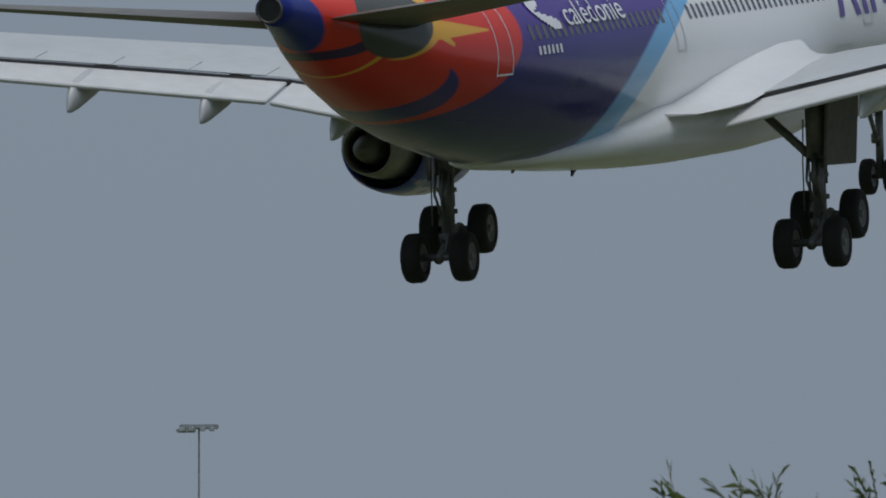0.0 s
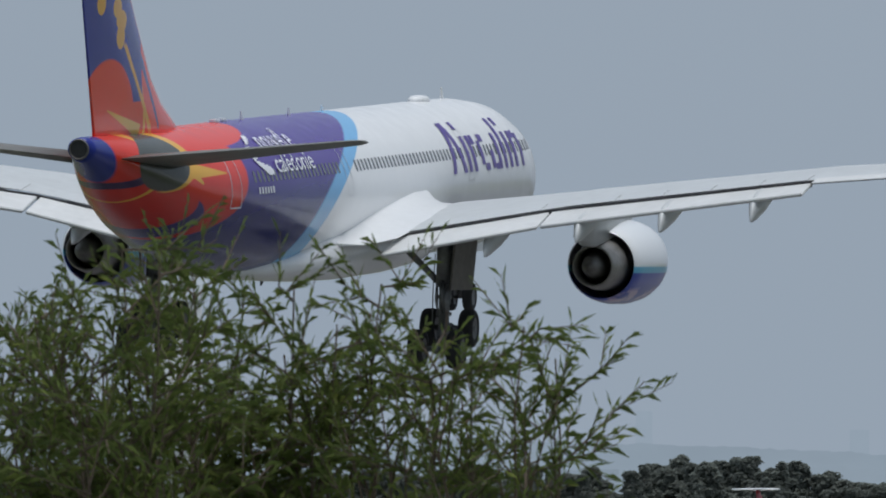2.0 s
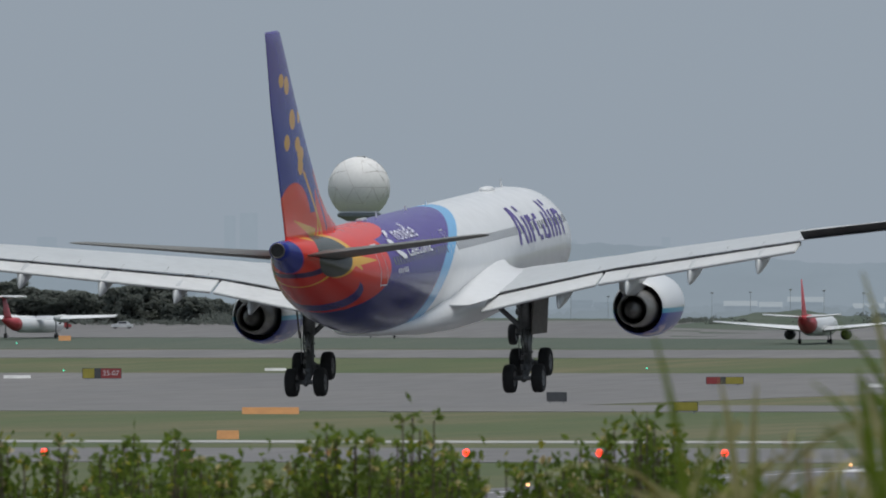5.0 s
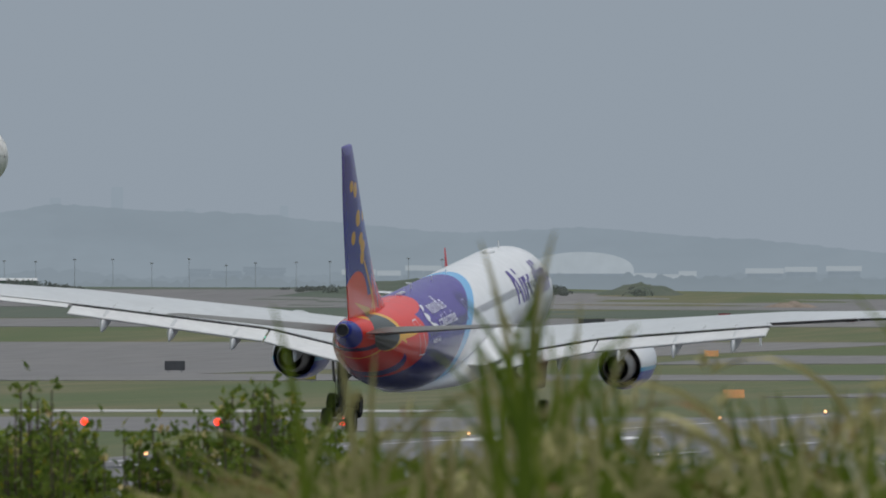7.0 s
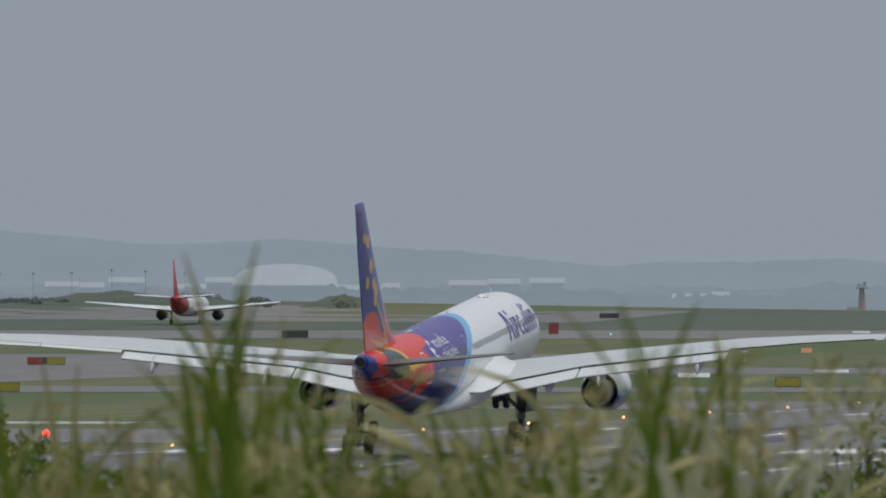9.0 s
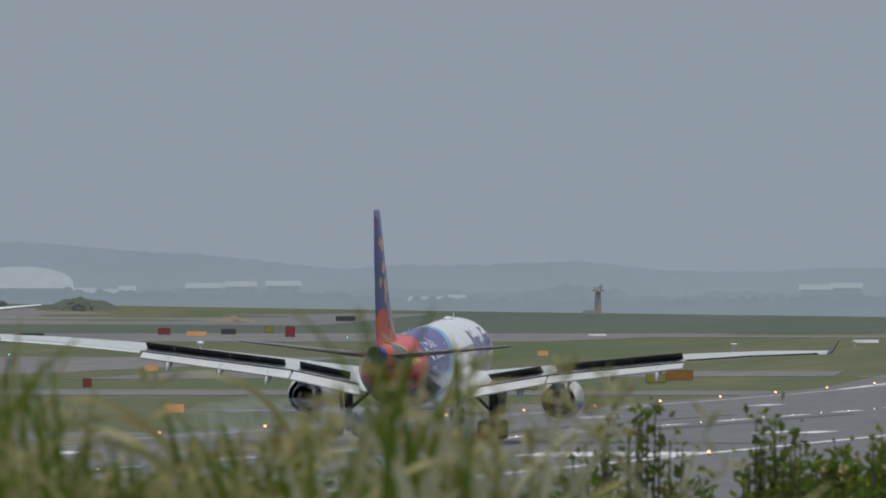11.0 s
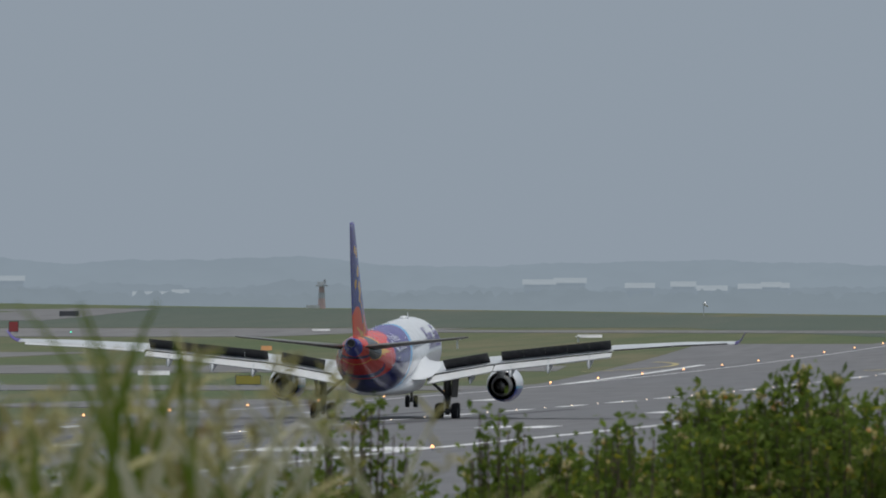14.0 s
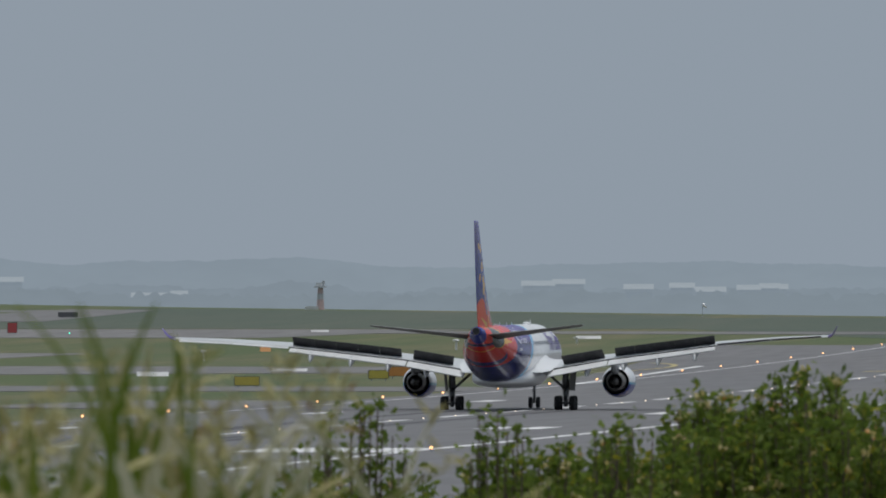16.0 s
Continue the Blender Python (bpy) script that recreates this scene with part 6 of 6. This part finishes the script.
    # pale arching stems with feathery heads
    for i in range(100):
        az, mean = (r.uniform(-9.0, -5.7), -0.50) if i < 56 else (r.gauss(-6.3, 0.28), -0.40)
        p = blade(straw if i < 56 else plume, az, r.uniform(8.5, 12), r.gauss(mean, 0.12), r.uniform(0.003, 0.007), r.gauss(0, 0.15 if i < 56 else 0.06), r.uniform(0.10, 0.20), curl(0.8, 2.3) if i < 56 else curl(0.2, 1.2))
        for k in range(6):
            q = p + Vector((0, 0, 0.0012 * k)) + rand_dir(r) * 0.005
            d = (rand_dir(r) + Vector((0, 0, 0.8))).normalized()
            heads.leaf(q, d, d.orthogonal().normalized(), 0.018, 0.004)
    root = empty("tall_grass", Matrix.Identity(4))
    tagged(root, "tall green and straw-coloured grass on the mound", "grass", kind="stuff")
    green.put("green_blade", M_BLADE, root, "long green grass blades")["kind"] = "stuff"
    straw.put("dry_blade", M_STRAW, root, "dry straw-coloured grass blades")["kind"] = "stuff"
    plume.put("plume", M_PLUME, root, "pale upright grass stems")["kind"] = "stuff"
    heads.put("seed_head", M_STRAW, root, "pale feathery seed heads")["kind"] = "stuff"


tall_grass()


# the far tree line
def far_tree(h, w, seedv, conical=False):
    r = random.Random(seedv)
    ob = empty("tree")
    tagged(ob, "dark bushy tree in the far tree line", "tree", "far tree line")
    bm = bmesh.new()
    tube(bm, [(0, 0, -0.3), (0.1, 0, h * 0.35), (0.0, 0.1, h * 0.75)], [0.28, 0.2, 0.06], 6)
    for k in range(5):
        a = r.uniform(0, 6.28)
        tube(bm, [(0.08, 0.03, h * r.uniform(0.25, 0.5)), (math.cos(a) * w * 0.35, math.sin(a) * w * 0.35, h * r.uniform(0.5, 0.8))], [0.1, 0.03], 5)
    part("trunk", bm, M_BARK, ob)
    s = Soup()
    clumps = []
    for k in range(150):
        u = r.random() ** 0.8
        girth = (1.15 - u) if conical else (0.75 + 0.5 * math.sin(3.0 * u + seedv)) * (1.0 - 0.55 * u ** 3)
        clumps.append((Vector((r.gauss(0, 0.36) * w * girth, r.gauss(0, 0.36) * w * girth, h * (0.05 + 0.90 * u))), r.uniform(0.35, 1.15) * w * 0.125))
    for k in range(4):
        clumps.append((Vector((r.gauss(0, 0.2) * w, 0, h * r.uniform(0.88, 0.97))), w * 0.11))
    for c, cr in clumps:
        for k in range(36):
            d = rand_dir(r)
            p = c + d * cr * r.uniform(0.75, 1.15)
            if p.z > h:
                p.z = h - r.random() * 0.5
            f = (d + rand_dir(r) * 0.35 + Vector((0, 0, 0.7))).normalized()
            e = Matrix.Rotation(r.uniform(0, 6.28), 3, f) @ f.orthogonal().normalized()
            s.leaf(p, e, f.cross(e), r.uniform(0.4, 0.85), r.uniform(0.32, 0.6))
    s.put("crown", M_FARLEAF, ob, "green crown with haze painted into its colour")
    return ob


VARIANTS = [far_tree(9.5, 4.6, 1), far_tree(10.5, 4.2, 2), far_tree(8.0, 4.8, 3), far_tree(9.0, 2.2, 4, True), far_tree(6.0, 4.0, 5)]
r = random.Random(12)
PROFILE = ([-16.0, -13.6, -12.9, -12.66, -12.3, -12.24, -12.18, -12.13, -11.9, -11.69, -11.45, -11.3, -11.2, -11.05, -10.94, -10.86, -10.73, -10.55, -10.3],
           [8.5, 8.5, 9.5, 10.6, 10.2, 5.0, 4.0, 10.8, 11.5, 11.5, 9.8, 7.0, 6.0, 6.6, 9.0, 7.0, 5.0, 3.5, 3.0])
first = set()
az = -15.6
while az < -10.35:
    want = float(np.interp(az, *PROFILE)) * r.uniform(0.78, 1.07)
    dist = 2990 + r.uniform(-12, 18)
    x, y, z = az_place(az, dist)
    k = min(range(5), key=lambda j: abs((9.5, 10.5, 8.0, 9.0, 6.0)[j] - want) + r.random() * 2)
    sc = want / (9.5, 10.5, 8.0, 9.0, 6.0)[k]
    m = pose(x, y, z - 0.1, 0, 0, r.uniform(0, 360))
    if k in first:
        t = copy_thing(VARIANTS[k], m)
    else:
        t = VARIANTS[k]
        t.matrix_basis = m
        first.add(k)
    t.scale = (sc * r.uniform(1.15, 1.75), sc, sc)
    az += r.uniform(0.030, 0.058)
for k in range(5):
    if k not in first:
        x, y, z = az_place(-14.2 - 0.2 * k, 2990)
        VARIANTS[k].matrix_basis = pose(x, y, z)


def scrub():
    """Low scrub along the crest, past counting."""
    r = random.Random(33)
    s = Soup()
    for az0, az1, hh, n in ((-10.9, -9.75, 2.4, 150), (-8.32, -8.12, 2.2, 26), (-7.75, -7.62, 1.6, 20), (-8.05, -7.95, 1.5, 14), (-13.5, -10.8, 1.6, 120), (-9.0, -8.45, 0.9, 40)):
        for i in range(n):
            az = r.uniform(az0, az1)
            dist = r.uniform(2960, 3006)
            x, y, z = az_place(az, dist)
            edge = min(1.0, 4.5 * min(az - az0, az1 - az) / (az1 - az0) + 0.25)
            w = r.uniform(0.6, 1.5)
            for k in range(46):
                d = rand_dir(r)
                p = Vector((x + d.x * w, y + d.y * w, z + abs(d.z) * hh * edge * r.uniform(0.5, 1.0)))
                e = rand_dir(r, 0.5)
                s.leaf(p, e, e.orthogonal().normalized(), 0.5, 0.32)
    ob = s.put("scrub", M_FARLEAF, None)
    tagged(ob, "low green scrub along the far crest, greyed with painted haze", "scrub", kind="stuff")


scrub()


# ---- tyre smoke: thin rigid puffs that well up from the touchdown spot and drift ----
def smoke():
    n = Net("thin_tyre_smoke")
    tr = n.t.nodes.new("ShaderNodeBsdfTransparent")
    mx = n.t.nodes.new("ShaderNodeMixShader")
    n.put(mx.inputs[0], n.math("MULTIPLY", n.ramp(n.noise(0.35, 2), 0.25, 0.80), 0.13))
    out = [k for k in n.t.nodes if k.bl_idname == "ShaderNodeOutputMaterial"][0]
    m = n.done((0.62, 0.68, 0.76), 1.0)
    n.t.links.new(tr.outputs[0], mx.inputs[1])
    n.t.links.new(n.b.outputs[0], mx.inputs[2])
    n.t.links.new(mx.outputs[0], out.inputs[0])
    r = random.Random(77)
    root = empty("tyre_smoke", Matrix.Identity(4))
    tagged(root, "thin bluish tyre smoke over the runway", "smoke", kind="stuff")
    for i in range(12):
        bm = bmesh.new()
        bmesh.ops.create_icosphere(bm, subdivisions=3, radius=1.0)
        for v in bm.verts:
            k = 1 + 0.35 * noise.noise(v.co * 1.7 + Vector((i * 5.0, 0, 0)))
            v.co = Vector((v.co.x * 2.4 * k, v.co.y * 7.0 * k, v.co.z * 1.25 * k))
        ob = smooth(part("puff", bm, m, root))
        ob["kind"] = "stuff"
        x = RC - 3.5 + (-5.3 if i % 2 else 5.3) + r.uniform(-1.5, 1.5)
        y = 1050 + i * 9
        t0 = 9.55 + i * 0.10
        low, high = r.uniform(0.5, 1.2), r.uniform(1.5, 2.6)
        MOVERS.append((ob, [(0.0, pose(x, y, -2.6)), (t0, pose(x, y, -2.6)), (t0 + 0.3, pose(x, y + 3, low)), (t0 + 1.5, pose(x - 3, y + 12, high)), (16.0, pose(x - 45, y + 30, high + 2.0))]))


smoke()


# ---- what moves ----
def motions():
    rows = []
    for t, x, y, z, pitch, roll, yaw in AIRLINER_ROWS:
        rows.append((t, pose(x, y, z, 0, 0, -yaw) @ pose(0, 0, 0, pitch) @ pose(0, 0, 3, 0, roll) @ pose(0, 0, -3)))
    walk(PLANE, rows)
    for ob, gx in BOGIES:
        # hanging and tilted in the air, pressed level on the ground
        walk(ob, [(0.0, pose(gx, 0, -0.33, 20)), (9.3, pose(gx, 0, -0.33, 20)), (9.7, pose(gx, 0, -0.25, 14)), (10.2, pose(gx, 0, 0.13, 2)), (11.0, pose(gx, 0, 0.24, 0)), (16.0, pose(gx, 0, 0.24, 0))])
    for ob, s in WINGS:
        # lifted in flight, settled once the weight is on the wheels
        down = pose(s * 3, 0, 3.4) @ pose(0, 0, 0, 0, s * 1.0) @ pose(-s * 3, 0, -3.4)
        walk(ob, [(0.0, pose(0, 0, 0)), (10.2, pose(0, 0, 0)), (11.9, down), (16.0, down)])
    for ob, flat in SPOILERS:
        up = flat @ pose(0, 0, 0, -48)
        walk(ob, [(0.0, flat), (10.4, flat), (11.4, up), (16.0, up)])
    for ob, flat, s in AILERONS:
        # the starboard aileron is held up until the flare, then droops
        turns = ((0.0, 4), (1.9, 4), (2.4, -30), (3.0, -34), (6.8, -34), (7.3, 9), (8.2, 9), (8.8, -14), (16.0, -14)) if s > 0 else ((0.0, 9), (6.8, 9), (7.3, 4), (16.0, 6))
        walk(ob, [(t, flat @ pose(0, 0, 0, a)) for t, a in turns])
    for ob, rows in MOVERS:
        walk(ob, rows)


motions()
